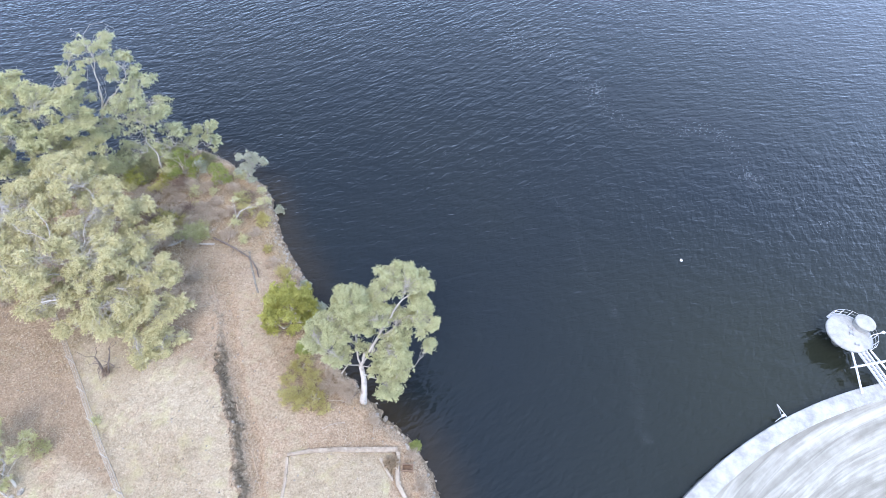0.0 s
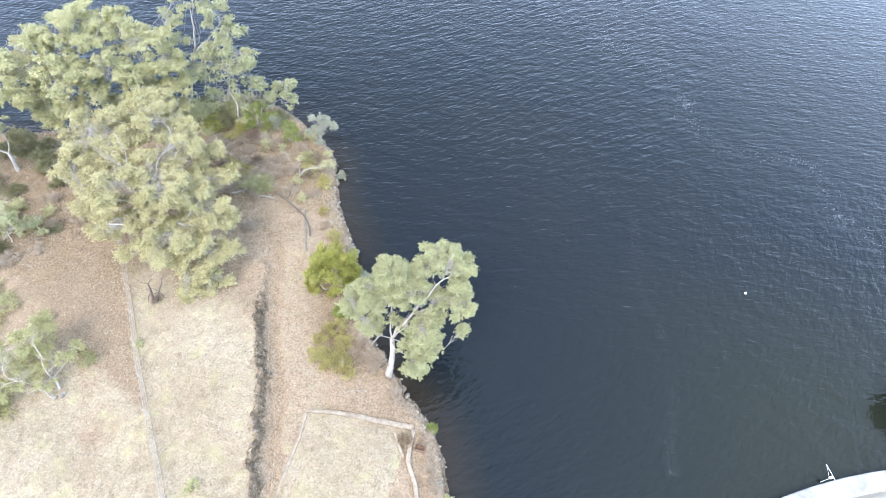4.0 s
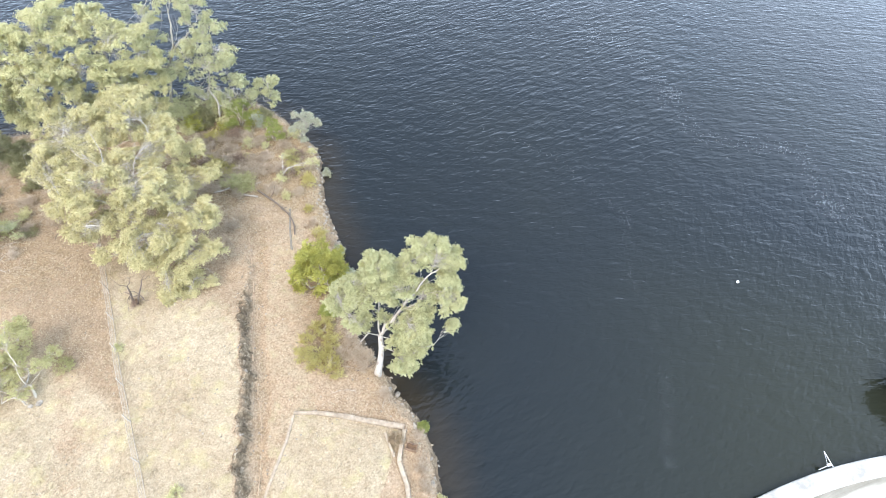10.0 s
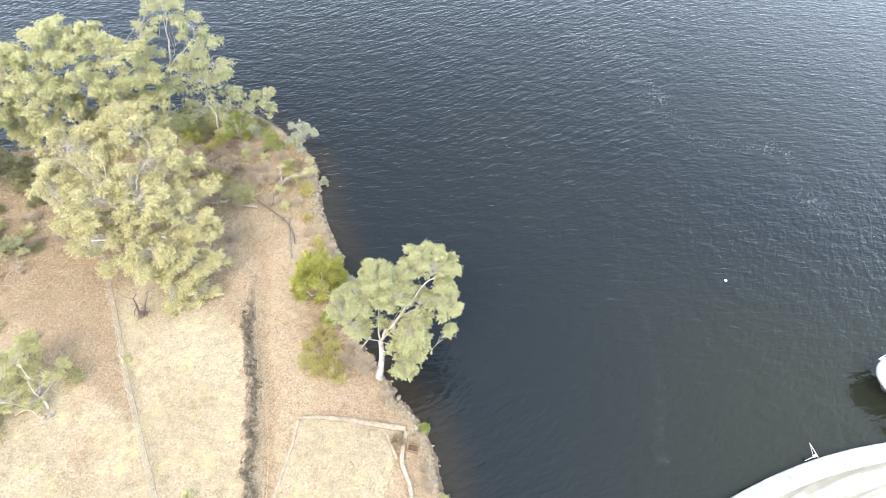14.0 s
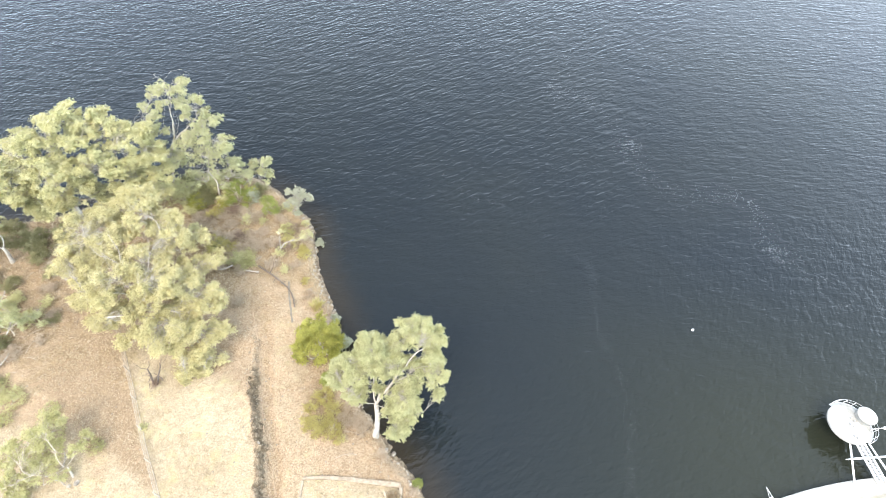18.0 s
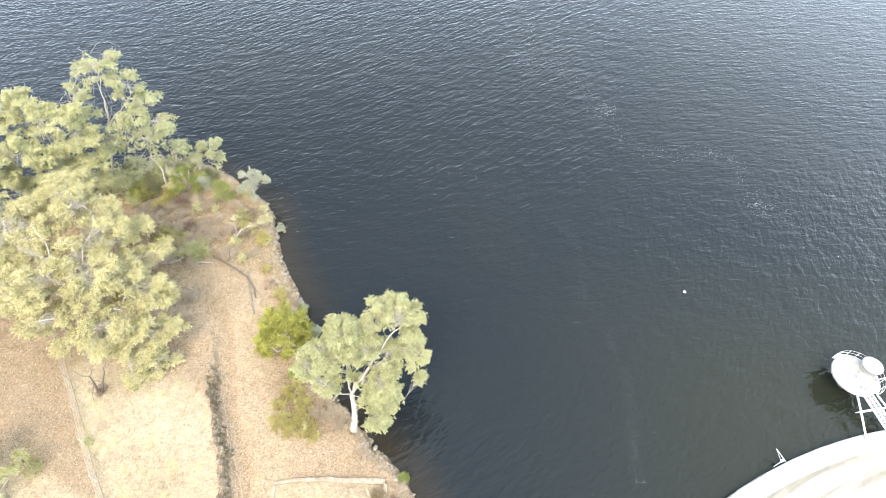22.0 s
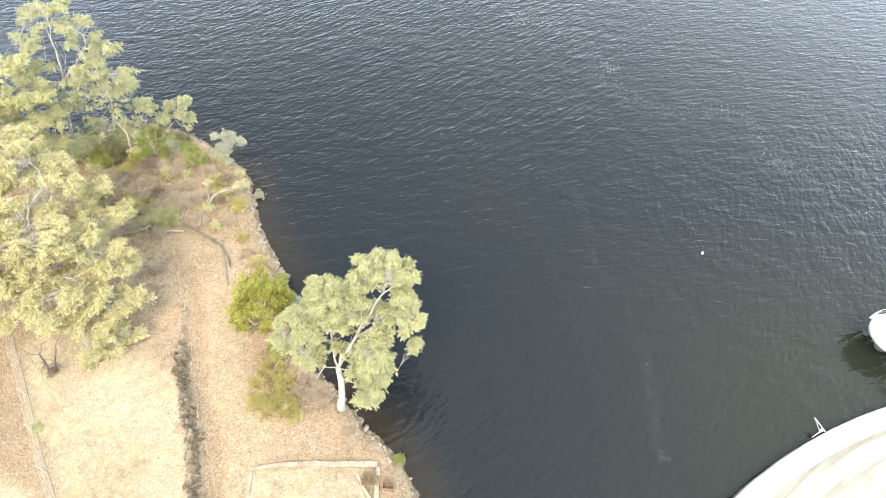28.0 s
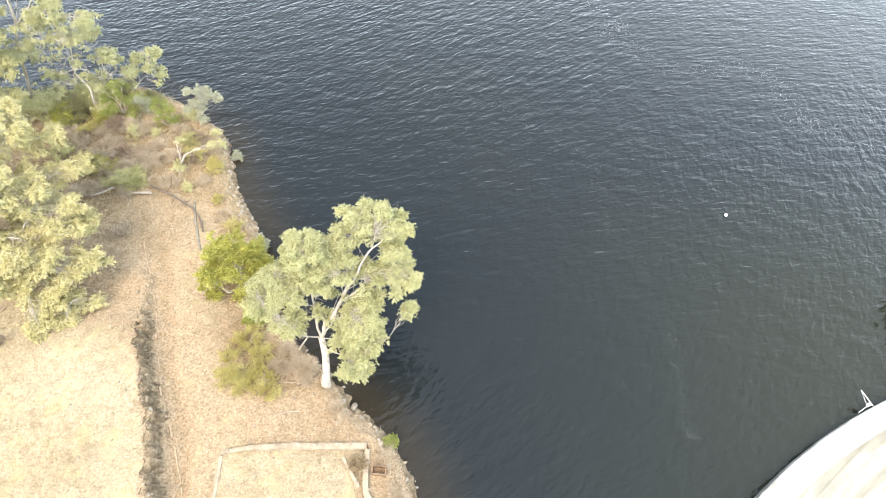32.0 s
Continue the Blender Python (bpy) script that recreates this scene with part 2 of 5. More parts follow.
def water_mat():
    m = Mat("lake water", 0.10)
    m.place()
    m.b.inputs["IOR"].default_value = 1.33
    deep = m.ramp(m.noise(0.05, 3), (0.35, (0.0090, 0.0126, 0.0150)), (0.65, (0.0116, 0.0148, 0.0152)))
    # Near the dam: greener water, plus sky reflection painted into the base colour.
    deep = m.mix(m.attr("sheen_tint"), deep, (0.0178, 0.0203, 0.0135))
    m.color(m.mix(m.math("MULTIPLY", m.attr("shallow"), 0.7), deep, (0.030, 0.023, 0.014)))

    def swell(angle, long, short, detail=1.0, warp=0.5):
        """Crests of that length and spacing lying along an angle of the plan."""
        n = m.add("ShaderNodeTexNoise")
        mp = m.add("ShaderNodeMapping", vector_type="TEXTURE")
        mp.inputs["Rotation"].default_value = (0, 0, radians(angle))
        mp.inputs["Scale"].default_value = (long, short, 1)
        m.link(m.geo.outputs["Position"], mp.inputs["Vector"])
        m.link(mp.outputs[0], n.inputs["Vector"])
        n.inputs["Scale"].default_value, n.inputs["Detail"].default_value = 1.0, detail
        n.inputs["Roughness"].default_value, n.inputs["Distortion"].default_value = 0.5, warp
        return n.outputs["Fac"]

    def times(a, b):
        return m.math("MULTIPLY", a, b)

    def plus(a, b):
        return m.math("ADD", a, b)

    left = plus(times(swell(40, 2.3, 0.54), 0.135), times(swell(56, 1.1, 0.32), 0.075))
    right = plus(times(swell(94, 2.1, 0.52), 0.085), times(swell(74, 1.0, 0.33), 0.058))
    top = plus(times(swell(8, 2.0, 0.46), 0.068), times(swell(28, 1.0, 0.31), 0.05))
    wave = plus(times(left, m.attr("wind_left")), plus(times(right, m.attr("wind_right")), times(top, m.attr("wind_top"))))
    fine = plus(times(swell(12, 2.4, 1.0), 0.13), plus(times(swell(20, 0.7, 0.30), 0.075), times(swell(70, 0.8, 0.36), 0.055)))
    gust = m.mask(m.noise(0.11, 3, 0.6), 0.30, 0.70)
    amp = m.math("ADD", times(gust, 0.55), 0.55)
    calm = m.math("SUBTRACT", 1.0, m.math("ADD", times(m.attr("wind_top"), 0.55), times(m.attr("wind_left"), 0.35)))
    m.bump(plus(times(wave, amp), times(fine, calm)), 1.0, 0.75)
    return m.m


WATER = water_mat()


def concrete(name, a, b, c, arc=False):
    """Cast concrete; arc: with stains drawn out along the curve of the dam."""
    m = Mat(name, 0.9)
    n = m.noise(1.1, 6, 0.7)
    f = n
    if arc:
        p = m.add("ShaderNodeSeparateXYZ")
        m.link(m.geo.outputs["Position"], p.inputs[0])
        dx, dy = m.math("SUBTRACT", p.outputs["X"], CX), m.math("SUBTRACT", p.outputs["Y"], CY)
        run = m.math("MULTIPLY", m.math("ARCTAN2", dy, dx), RAD)
        out = m.math("SQRT", m.math("ADD", m.math("MULTIPLY", dx, dx), m.math("MULTIPLY", dy, dy)))
        out = m.math("ADD", out, m.math("MULTIPLY", run, 0.10))
        bands = []
        for long, short, warp in ((5.0, 0.30, 0.9), (9.0, 1.5, 1.2)):
            v = m.add("ShaderNodeCombineXYZ")
            m.link(m.math("DIVIDE", run, long), v.inputs[0])
            m.link(m.math("DIVIDE", out, short), v.inputs[1])
            t = m.add("ShaderNodeTexNoise")
            t.inputs["Scale"].default_value, t.inputs["Detail"].default_value, t.inputs["Distortion"].default_value = 1.0, 6, warp
            m.link(v.outputs[0], t.inputs["Vector"])
            bands.append(t.outputs["Fac"])
        f = m.math("ADD", m.math("MULTIPLY", bands[0], 0.36), m.math("ADD", m.math("MULTIPLY", bands[1], 0.46), m.math("MULTIPLY", n, 0.18)))
    m.color(m.ramp(f, (0.36, a), (0.5, b), (0.62, c))).bump(m.noise(16, 5), 0.4, 0.02)
    return m.m


CREST = concrete("sunlit crest concrete", (0.26, 0.255, 0.228), (0.35, 0.342, 0.312), (0.425, 0.415, 0.38))
FACE = concrete("stained spillway concrete", (0.15, 0.14, 0.112), (0.25, 0.238, 0.195), (0.39, 0.375, 0.325), True)
# Darker grey; on the tower shaft it stands in for shade.
DARK_CONCRETE = concrete("dark grey concrete", (0.10, 0.092, 0.08), (0.18, 0.17, 0.15), (0.28, 0.265, 0.24))
PAINT = Mat("white painted steel", 0.45).color((0.66, 0.66, 0.65)).m
GRATE = Mat("galvanised grating", 0.55, 0.35).color((0.42, 0.42, 0.42)).m
FOAM = Mat("foam", 0.8).color((0.34, 0.36, 0.38)).m
BUOY = Mat("white float", 0.4).color((0.85, 0.85, 0.84)).m
POST = bark("weathered post", (0.42, 0.37, 0.30), (0.22, 0.18, 0.14))
WIRE = Mat("fence wire", 0.6, 0.3).color((0.42, 0.37, 0.30)).m
WALLS = stone("old pale mortar wall", (0.17, 0.132, 0.09), (0.295, 0.237, 0.17), (0.42, 0.355, 0.268))
RUST = bark("rust stained pipe", (0.40, 0.30, 0.20), (0.20, 0.11, 0.06))
BOXWOOD = bark("dark box timber", (0.20, 0.13, 0.08), (0.09, 0.06, 0.04))


# ---------------------------------------------------------------- helpers
def mesh_of(name, verts, faces, material, smooth=False):
    """A mesh from vertex rows and equal-sized face rows."""
    v, q = np.asarray(verts, np.float32), np.asarray(faces, np.int32)
    me = bpy.data.meshes.new(name)
    me.vertices.add(len(v))
    me.vertices.foreach_set("co", v.ravel())
    k = q.shape[1]
    me.loops.add(q.size)
    me.loops.foreach_set("vertex_index", q.ravel())
    me.polygons.add(len(q))
    me.polygons.foreach_set("loop_start", np.arange(0, q.size, k, dtype=np.int32))
    me.polygons.foreach_set("use_smooth", np.full(len(q), smooth))
    me.materials.append(material)
    me.update()
    me.validate()
    return me


def part(name, mesh, parent, label=""):
    ob = new(name, mesh)
    ob.parent = parent
    return tagged(ob, label) if label else ob


def thing(name, at, label, category, group="", kind=""):
    ob = new(name)
    ob.empty_display_size = 0.3
    ob.location = at
    return tagged(ob, label, category, group, kind)


class Tubes:
    """Collects tapered tubes as quads."""

    def __init__(self):
        self.v, self.f = [], []

    def tube(self, pts, radii, sides=6):
        pts = [Vector(p) for p in pts]
        start = len(self.v)
        s = None
        for i, p in enumerate(pts):
            a = (pts[min(i + 1, len(pts) - 1)] - pts[max(i - 1, 0)])
            a = a.normalized() if a.length > 1e-6 else Vector((0, 0, 1))
            if s is None:
                s = a.cross(Vector((0.31, 0.87, 0.23)) if abs(a.z) > 0.8 else Vector((0, 0, 1)))
            s = (s - a * a.dot(s)).normalized()
            u = a.cross(s)
            for k in range(sides):
                th = 2 * math.pi * k / sides
                self.v.append(p + radii[i] * (math.cos(th) * s + math.sin(th) * u))
        for i in range(len(pts) - 1):
            for k in range(sides):
                b = start + i * sides
                self.f.append((b + k, b + (k + 1) % sides, b + sides + (k + 1) % sides, b + sides + k))
        e = start + (len(pts) - 1) * sides
        mid = len(self.v)
        self.v.append(pts[-1] + (pts[-1] - pts[-2]).normalized() * radii[-1] * 0.4)
        for k in range(0, sides):
            self.f.append((e + k, e + (k + 1) % sides, mid, mid))

    def mesh(self, name, material, origin=(0, 0, 0)):
        o = Vector(origin)
        me = bpy.data.meshes.new(name)
        me.from_pydata([v - o for v in self.v], [], [f if f[2] != f[3] else f[:3] for f in self.f])
        me.polygons.foreach_set("use_smooth", np.ones(len(me.polygons), bool))
        me.materials.append(material)
        return me


def curve_pts(a, b, n, wander, rng, sag=0.0):
    """A wandering line from a to b."""
    a, b = Vector(a), Vector(b)
    d = (b - a).length
    off1 = Vector(rng.normal(0, wander * d, 3))
    off2 = Vector(rng.normal(0, wander * d * 0.5, 3))
    out = []
    for i in range(n):
        t = i / (n - 1)
        p = a.lerp(b, t) + off1 * math.sin(math.pi * t) + off2 * math.sin(2 * math.pi * t)
        p.z += sag * d * 4 * t * (1 - t)
        out.append(p)
    return out


def leaves(centres, radii, per, size, rng, droop=0.5, flat=0.75, wide=0.4):
    """Pointed leaves along short sprigs that fan out of each clump: vertex and face rows. per: leaves for a clump of radius 1 m squared."""
    vs = []
    for c, r in zip(centres, radii):
        n = max(10, int(per * r * r * 1.66))
        k = max(5, n // 15)
        d = rng.normal(0, 1, (k, 3))
        d /= np.linalg.norm(d, axis=1)[:, None]
        under = d[:, 2] < -0.1
        d[under & (rng.random(k) < 0.8), 2] *= -1
        reach = r * rng.uniform(0.5, 1.08, k)
        pick = rng.integers(0, k, n)
        t = 1.0 - 0.75 * rng.uniform(0, 1, n) ** 1.7
        way = d[pick]
        p = np.asarray(c) + way * (t * reach[pick])[:, None] * (1, 1, flat) + rng.normal(0, 0.085 * r, (n, 3))
        p[:, 2] -= 0.22 * max(0.0, droop) * r * t * t
        ax = way * 0.7 + rng.normal(0, 0.55, (n, 3))
        ax[:, 2] -= droop
        ax /= np.linalg.norm(ax, axis=1)[:, None]
        nrm = rng.normal(0, 0.5, (n, 3)) + way * 0.7 + (0, 0, 0.5)
        sd = np.cross(ax, nrm)
        sd /= np.linalg.norm(sd, axis=1)[:, None] + 1e-9
        ln = size * 0.76 * rng.uniform(0.6, 1.35, n)[:, None]
        w = ln * wide * 0.58
        vs.append(np.stack([p + sd * w, p + ax * ln, p - sd * w], 1))
    v = np.concatenate(vs).reshape(-1, 3)
    return v, np.arange(len(v), dtype=np.int32).reshape(-1, 3)


def ground_at(x, y):
    return float(height(np.array([x]), np.array([y]))[0])


def clumps_in(c, R, clump, rng, dense=1.0, flat=0.8):
    """Clump centres over a lobe's upper shell and through its body, drawn together into tufts with gaps."""
    n = max(4, int(dense * 2.6 * (R / clump) ** 2))
    d = rng.normal(0, 1, (n, 3))
    d /= np.linalg.norm(d, axis=1)[:, None]
    low = d[:, 2] < -0.35
    d[low, 2] *= -0.5
    seeds = rng.normal(0, 1, (max(3, n // 5), 3))
    seeds /= np.linalg.norm(seeds, axis=1)[:, None]
    near = seeds[np.argmax(d @ seeds.T, axis=1)]
    d = d + 0.5 * (near - d)
    d /= np.linalg.norm(d, axis=1)[:, None] ** 0.8
    lump = 0.86 + 0.26 * np.sin(4.3 * d[:, 0] + 9 * R) * np.sin(3.7 * d[:, 1] + 5 * R) + 0.16 * np.sin(6.1 * d[:, 2] + 7 * d[:, 0])
    rad = (R - clump * 0.2) * rng.uniform(0.25, 1, n) ** 0.5 * lump * rng.uniform(0.9, 1.25, n)
    rad = np.minimum(rad, R * rng.uniform(0.88, 1.02, n))
    return np.asarray(c) + d * rad[:, None] * (1, 1, flat)


def gum_tree(name, base, fork, lobes, leaf, label, seed, barkm=None, trunk=0.28, clump=0.55, per=500, size=0.2,
             dense=1.0, wander=0.12, droop=0.6, group="", bare=0, splay=0.35, wide=0.5, clear=0.8, stout=1.0, leaders=()):
    """A eucalypt: trunk, one limb with its twigs to each lobe, and the leaves of each lobe.
    clear: how far the leaves keep off the limbs on the sun side, nearly the camera's, so that its view shows them;
    leaders: bare main limbs (width, points)."""
    rng = np.random.default_rng(seed)
    barkm = barkm or BARK
    o = Vector((base[0], base[1], ground_at(base[0], base[1]) - 0.08))
    tree = thing(name, o, label, "tree", group)
    fork = Vector(fork)
    tr = Tubes()
    pts = curve_pts(o, fork, 9, 0.035, rng)
    rr = [trunk * (1.25 if i == 0 else 1.08 if i == 1 else 1.0 - 0.045 * i) for i in range(9)]
    tr.tube(pts, rr, 12)
    part("trunk", tr.mesh("trunk", barkm, o), tree)
    joints = [(fork, trunk * 0.62)]
    grown, bare_pts, bare_reach = [], [], []
    for width, way in leaders:
        line = [Vector(way[0])]
        for p, q in zip(way[:-1], way[1:]):
            line += curve_pts(p, q, 5, 0.05, rng)[1:]
        n = len(line) - 1
        radii = [trunk * width * (1 - 0.72 * i / n) for i in range(n + 1)]
        tb = Tubes()
        tb.tube(line, radii, 8)
        for k in range(2 * len(way)):
            i = int(rng.integers(2, n))
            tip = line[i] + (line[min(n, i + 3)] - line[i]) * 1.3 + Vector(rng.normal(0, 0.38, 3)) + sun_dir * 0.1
            tb.tube(curve_pts(line[i], tip, 4, 0.12, rng), [radii[i] * 0.22 * (1 - 0.22 * j) for j in range(4)], 5)
        part("limb", tb.mesh("limb", barkm, o), tree)
        joints += [(line[i], radii[i] * 0.8) for i in range(2, n + 1, 2)]
        bare_pts += [tuple(p) for p in line]
        bare_reach += [0.37 * (1 - 0.6 * i / n) for i in range(n + 1)]
    for c, R in sorted(((Vector(l[:3]), l[3]) for l in lobes), key=lambda l: (l[0] - fork).length):
        src, sr = min(joints, key=lambda j: (j[0] - c).length + splay * (j[0] - fork).length)
        # Limbs are drawn to the sun side, close to the camera's, to show.
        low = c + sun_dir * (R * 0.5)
        line = curve_pts(src, low, 10, wander, rng, 0.04)
        r0 = max(0.025, min(sr * 0.85, trunk * (0.2 + 0.13 * R))) * stout
        radii = [r0 * (1 - 0.08 * i) for i in range(10)]
        for i in (4, 6, 8, 9):
            joints.append((line[i], radii[i]))
        grown.append((c, R, line, radii))
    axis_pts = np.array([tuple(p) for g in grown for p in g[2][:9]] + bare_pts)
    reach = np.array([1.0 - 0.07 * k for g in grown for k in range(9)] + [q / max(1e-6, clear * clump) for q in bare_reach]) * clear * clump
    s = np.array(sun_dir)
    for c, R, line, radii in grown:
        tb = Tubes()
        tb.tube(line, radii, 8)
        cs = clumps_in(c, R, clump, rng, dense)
        # Clumps in front of limbs are dropped so the camera sees the limbs.
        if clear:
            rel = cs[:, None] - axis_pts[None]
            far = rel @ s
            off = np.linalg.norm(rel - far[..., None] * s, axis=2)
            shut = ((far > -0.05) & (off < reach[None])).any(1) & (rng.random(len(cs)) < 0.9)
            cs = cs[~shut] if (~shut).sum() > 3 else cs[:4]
        for k, cc in enumerate(cs):
            j = int(rng.integers(3, 10))
            tip = Vector(cc)
            if bare and k % bare == 0:
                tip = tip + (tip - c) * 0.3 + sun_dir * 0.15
            tw = curve_pts(line[j], tip, 5, 0.16, rng)
            r1 = radii[j] * 0.15
            tb.tube(tw, [r1 * (1 - 0.2 * i) + 0.005 for i in range(5)], 4)
        limb = part("limb", tb.mesh("limb", barkm, o), tree)
        v, f = leaves(cs, rng.uniform(0.5, 1.35, len(cs)) * clump, per / (clump * clump), size, rng, droop, 0.7, wide)
        part("foliage", mesh_of("foliage", v - np.array(o), f, leaf), limb)
    return tree


def shrub(name, at, R, H, leaf, label, seed, stems=7, clump=0.3, per=230, size=0.11, barkm=None, droop=0.0, group="",
          wide=0.45, dense=1.0, category="bush"):
    """A bush: stems from the ground and clumps of leaves over a rounded, uneven body."""
    rng = np.random.default_rng(seed)
    z0 = ground_at(*at)
    o = Vector((at[0], at[1], z0 - 0.04))
    b = thing(name, o, label, category, group)
    n = max(6, int(dense * 2.9 * (R / clump) ** 2))
    d = rng.normal(0, 1, (n, 3))
    d[:, 2] = np.abs(d[:, 2])
    d /= np.linalg.norm(d, axis=1)[:, None]
    wob = 0.88 + 0.10 * np.sin(5 * np.arctan2(d[:, 1], d[:, 0]) + seed) + rng.uniform(-0.16, 0.16, n)
    k = rng.uniform(0.35, 1, n) ** 0.5 * wob * 0.9
    cs = d * k[:, None] * (R - clump * 0.4, R - clump * 0.4, max(0.1, H - clump * 0.8)) + (0, 0, clump * 0.5)
    tb = Tubes()
    for s in range(stems):
        tip = cs[int(rng.integers(0, n))]
        tb.tube(curve_pts((rng.normal(0, 0.08), rng.normal(0, 0.08), 0), tip, 6, 0.1, rng), [0.035 * (1 - 0.13 * i) * max(0.6, R) for i in range(6)], 5)
    part("stems", tb.mesh("stems", barkm or BARK_TAN), b)
    v, f = leaves(cs, rng.uniform(0.75, 1.3, n) * clump, per / (clump * clump), size, rng, droop, 0.85, wide)
    part("foliage", mesh_of("foliage", v, f, leaf), b)
    return b


# ---------------------------------------------------------------- ground
SHORE = np.array([(14, -60), (9, -28), (5.5, -14), (3.4, -5), (2.3, 1.5), (1.6, 4.8), (1.0, 6.5), (0.3, 8.0), (-0.5, 9.3), (-1.9, 10.5),
                  (-3.1, 11.2), (-3.7, 12.0), (-4.5, 12.75), (-5.3, 13.3), (-6.7, 14.4), (-8.0, 16.0), (-8.7, 17.5), (-9.2, 19.0),
                  (-9.9, 20.3), (-10.4, 21.2), (-11.1, 21.9), (-11.7, 22.8), (-12.4, 23.7), (-13.1, 24.9), (-13.9, 26.7), (-14.6, 28.2),
                  (-15.6, 29.7), (-17.2, 30.7), (-19.5, 32.2), (-22, 33.4), (-25, 33.6), (-29, 31.6), (-33.4, 27.9), (-37, 25.2),
                  (-41, 23.4), (-50, 21), (-64, 17), (-90, 0), (-140, -60)])
LEDGE = np.array([(-6.5, -8.0), (-7.6, -1), (-8.3, 2.2), (-8.8, 3.7), (-9.5, 5.0), (-10.1, 6.2), (-10.45, 7.2), (-10.75, 8.1), (-11.15, 9.0), (-11.8, 9.9),
                  (-12.05, 10.6), (-12.75, 11.7), (-13.45, 12.9), (-14.1, 14.8), (-15.2, 17.4), (-16.0, 19.4)])


def ledge_rough(x, y):
    """How the broken rim of the ledge wanders."""
    return 0.24 * wob(x, y, 1.9, 2.0) + 0.15 * wob(x, y, 5.3, 4.0) + 0.06 * wob(x, y, 13.0, 1.0)


def line_dist(x, y, line, closed=False):
    """Distance to a polyline, signed: positive on its left side."""
    best, sign = np.full(x.shape, 1e9), np.ones(x.shape)
    pts = list(zip(line[:-1], line[1:]))
    for (ax, ay), (bx, by) in pts:
        dx, dy = bx - ax, by - ay
        t = np.clip(((x - ax) * dx + (y - ay) * dy) / (dx * dx + dy * dy), 0, 1)
        d = np.hypot(x - ax - t * dx, y - ay - t * dy)
        s = np.sign(dx * (y - ay) - dy * (x - ax))
        near = d < best - 1e-9
        best, sign = np.where(near, d, best), np.where(near, s, sign)
    return best * sign


def inside(x, y, poly):
    res = np.zeros(x.shape, bool)
    for (ax, ay), (bx, by) in zip(poly, np.roll(poly, -1, 0)):
        cross = (ay > y) != (by > y)
        with np.errstate(divide="ignore", invalid="ignore"):
            res ^= cross & (x < (bx - ax) * (y - ay) / (by - ay + 1e-12) + ax)
    return res


def smooth(v, lo, hi):
    t = np.clip((v - lo) / (hi - lo), 0, 1)
    return t * t * (3 - 2 * t)


def wob(x, y, k, s=0.0):
    """A cheap smooth unevenness, about -1 to 1."""
    return (np.sin(k * x * 1.0 + 1.7 * np.sin(k * 0.63 * y + s) + s) + np.sin(k * 1.31 * y + 1.3 * np.sin(k * 0.71 * x + 2 * s)) +
            np.sin(k * 0.77 * (x + y) + 2.1 * np.sin(k * 0.9 * (x - y) + s))) / 3


LAND = np.vstack([SHORE, [(-400, -60), (-400, -400), (14, -400)]])


def shore_d(x, y):
    d = np.abs(line_dist(x, y, SHORE))
    return np.where(inside(x, y, LAND), d, -d)


def height(x, y):
    d = shore_d(x, y) + 0.16 * wob(x, y, 3.1) + 0.10 * wob(x, y, 7.3, 1.0)
    z = np.where(d > 0, 0.75 * smooth(d, -0.1, 0.9) + 0.45 * smooth(d, 0.8, 4.0), np.maximum(-3.0, d * 0.9))
    e = line_dist(x, y, LEDGE) + ledge_rough(x, y)
    on = 1 - smooth(y, 12.4, 15.5)
    low = 1 - smooth(y, 16.5, 19.0)
    step = 0.78 * smooth(e, -0.19, 0.0) + 0.22 * smooth(e, -0.5, -0.2)
    z = z + np.where(d > 1.5, step * (1.15 * on + 0.42 * low * (1 - on)) * (1 - 0.80 * smooth(e, 2.0, 10.0)), 0)
    z = z - np.where(d > 1.5, 0.12 * np.exp(-((e + 0.95) / 0.16) ** 2) * (1 - smooth(y, 17.0, 19.5)), 0)
    z = z + np.where(d > 0.4, 0.05 * wob(x, y, 1.1, 0.7) + 0.018 * wob(x, y, 5.0, 3.0), 0)
    far = np.hypot(x, y - 60)
    z = z + 40 * smooth(far, 330, 1500) + 6 * smooth(far, 260, 340)
    dam = np.hypot(x - CX, y - CY)
    z = np.where((dam < RAD - 1.7) & (d < 0), np.minimum(z, -9.0), z)
    return z


def axis(lo, hi, step, far):
    core = np.arange(lo, hi + 1e-6, step)
    out, s = [], step
    p = 0.0
    while p < far:
        s *= 1.22
        p += s
        out.append(p)
    out = np.array(out)
    return np.concatenate([lo - out[::-1], core, hi + out])


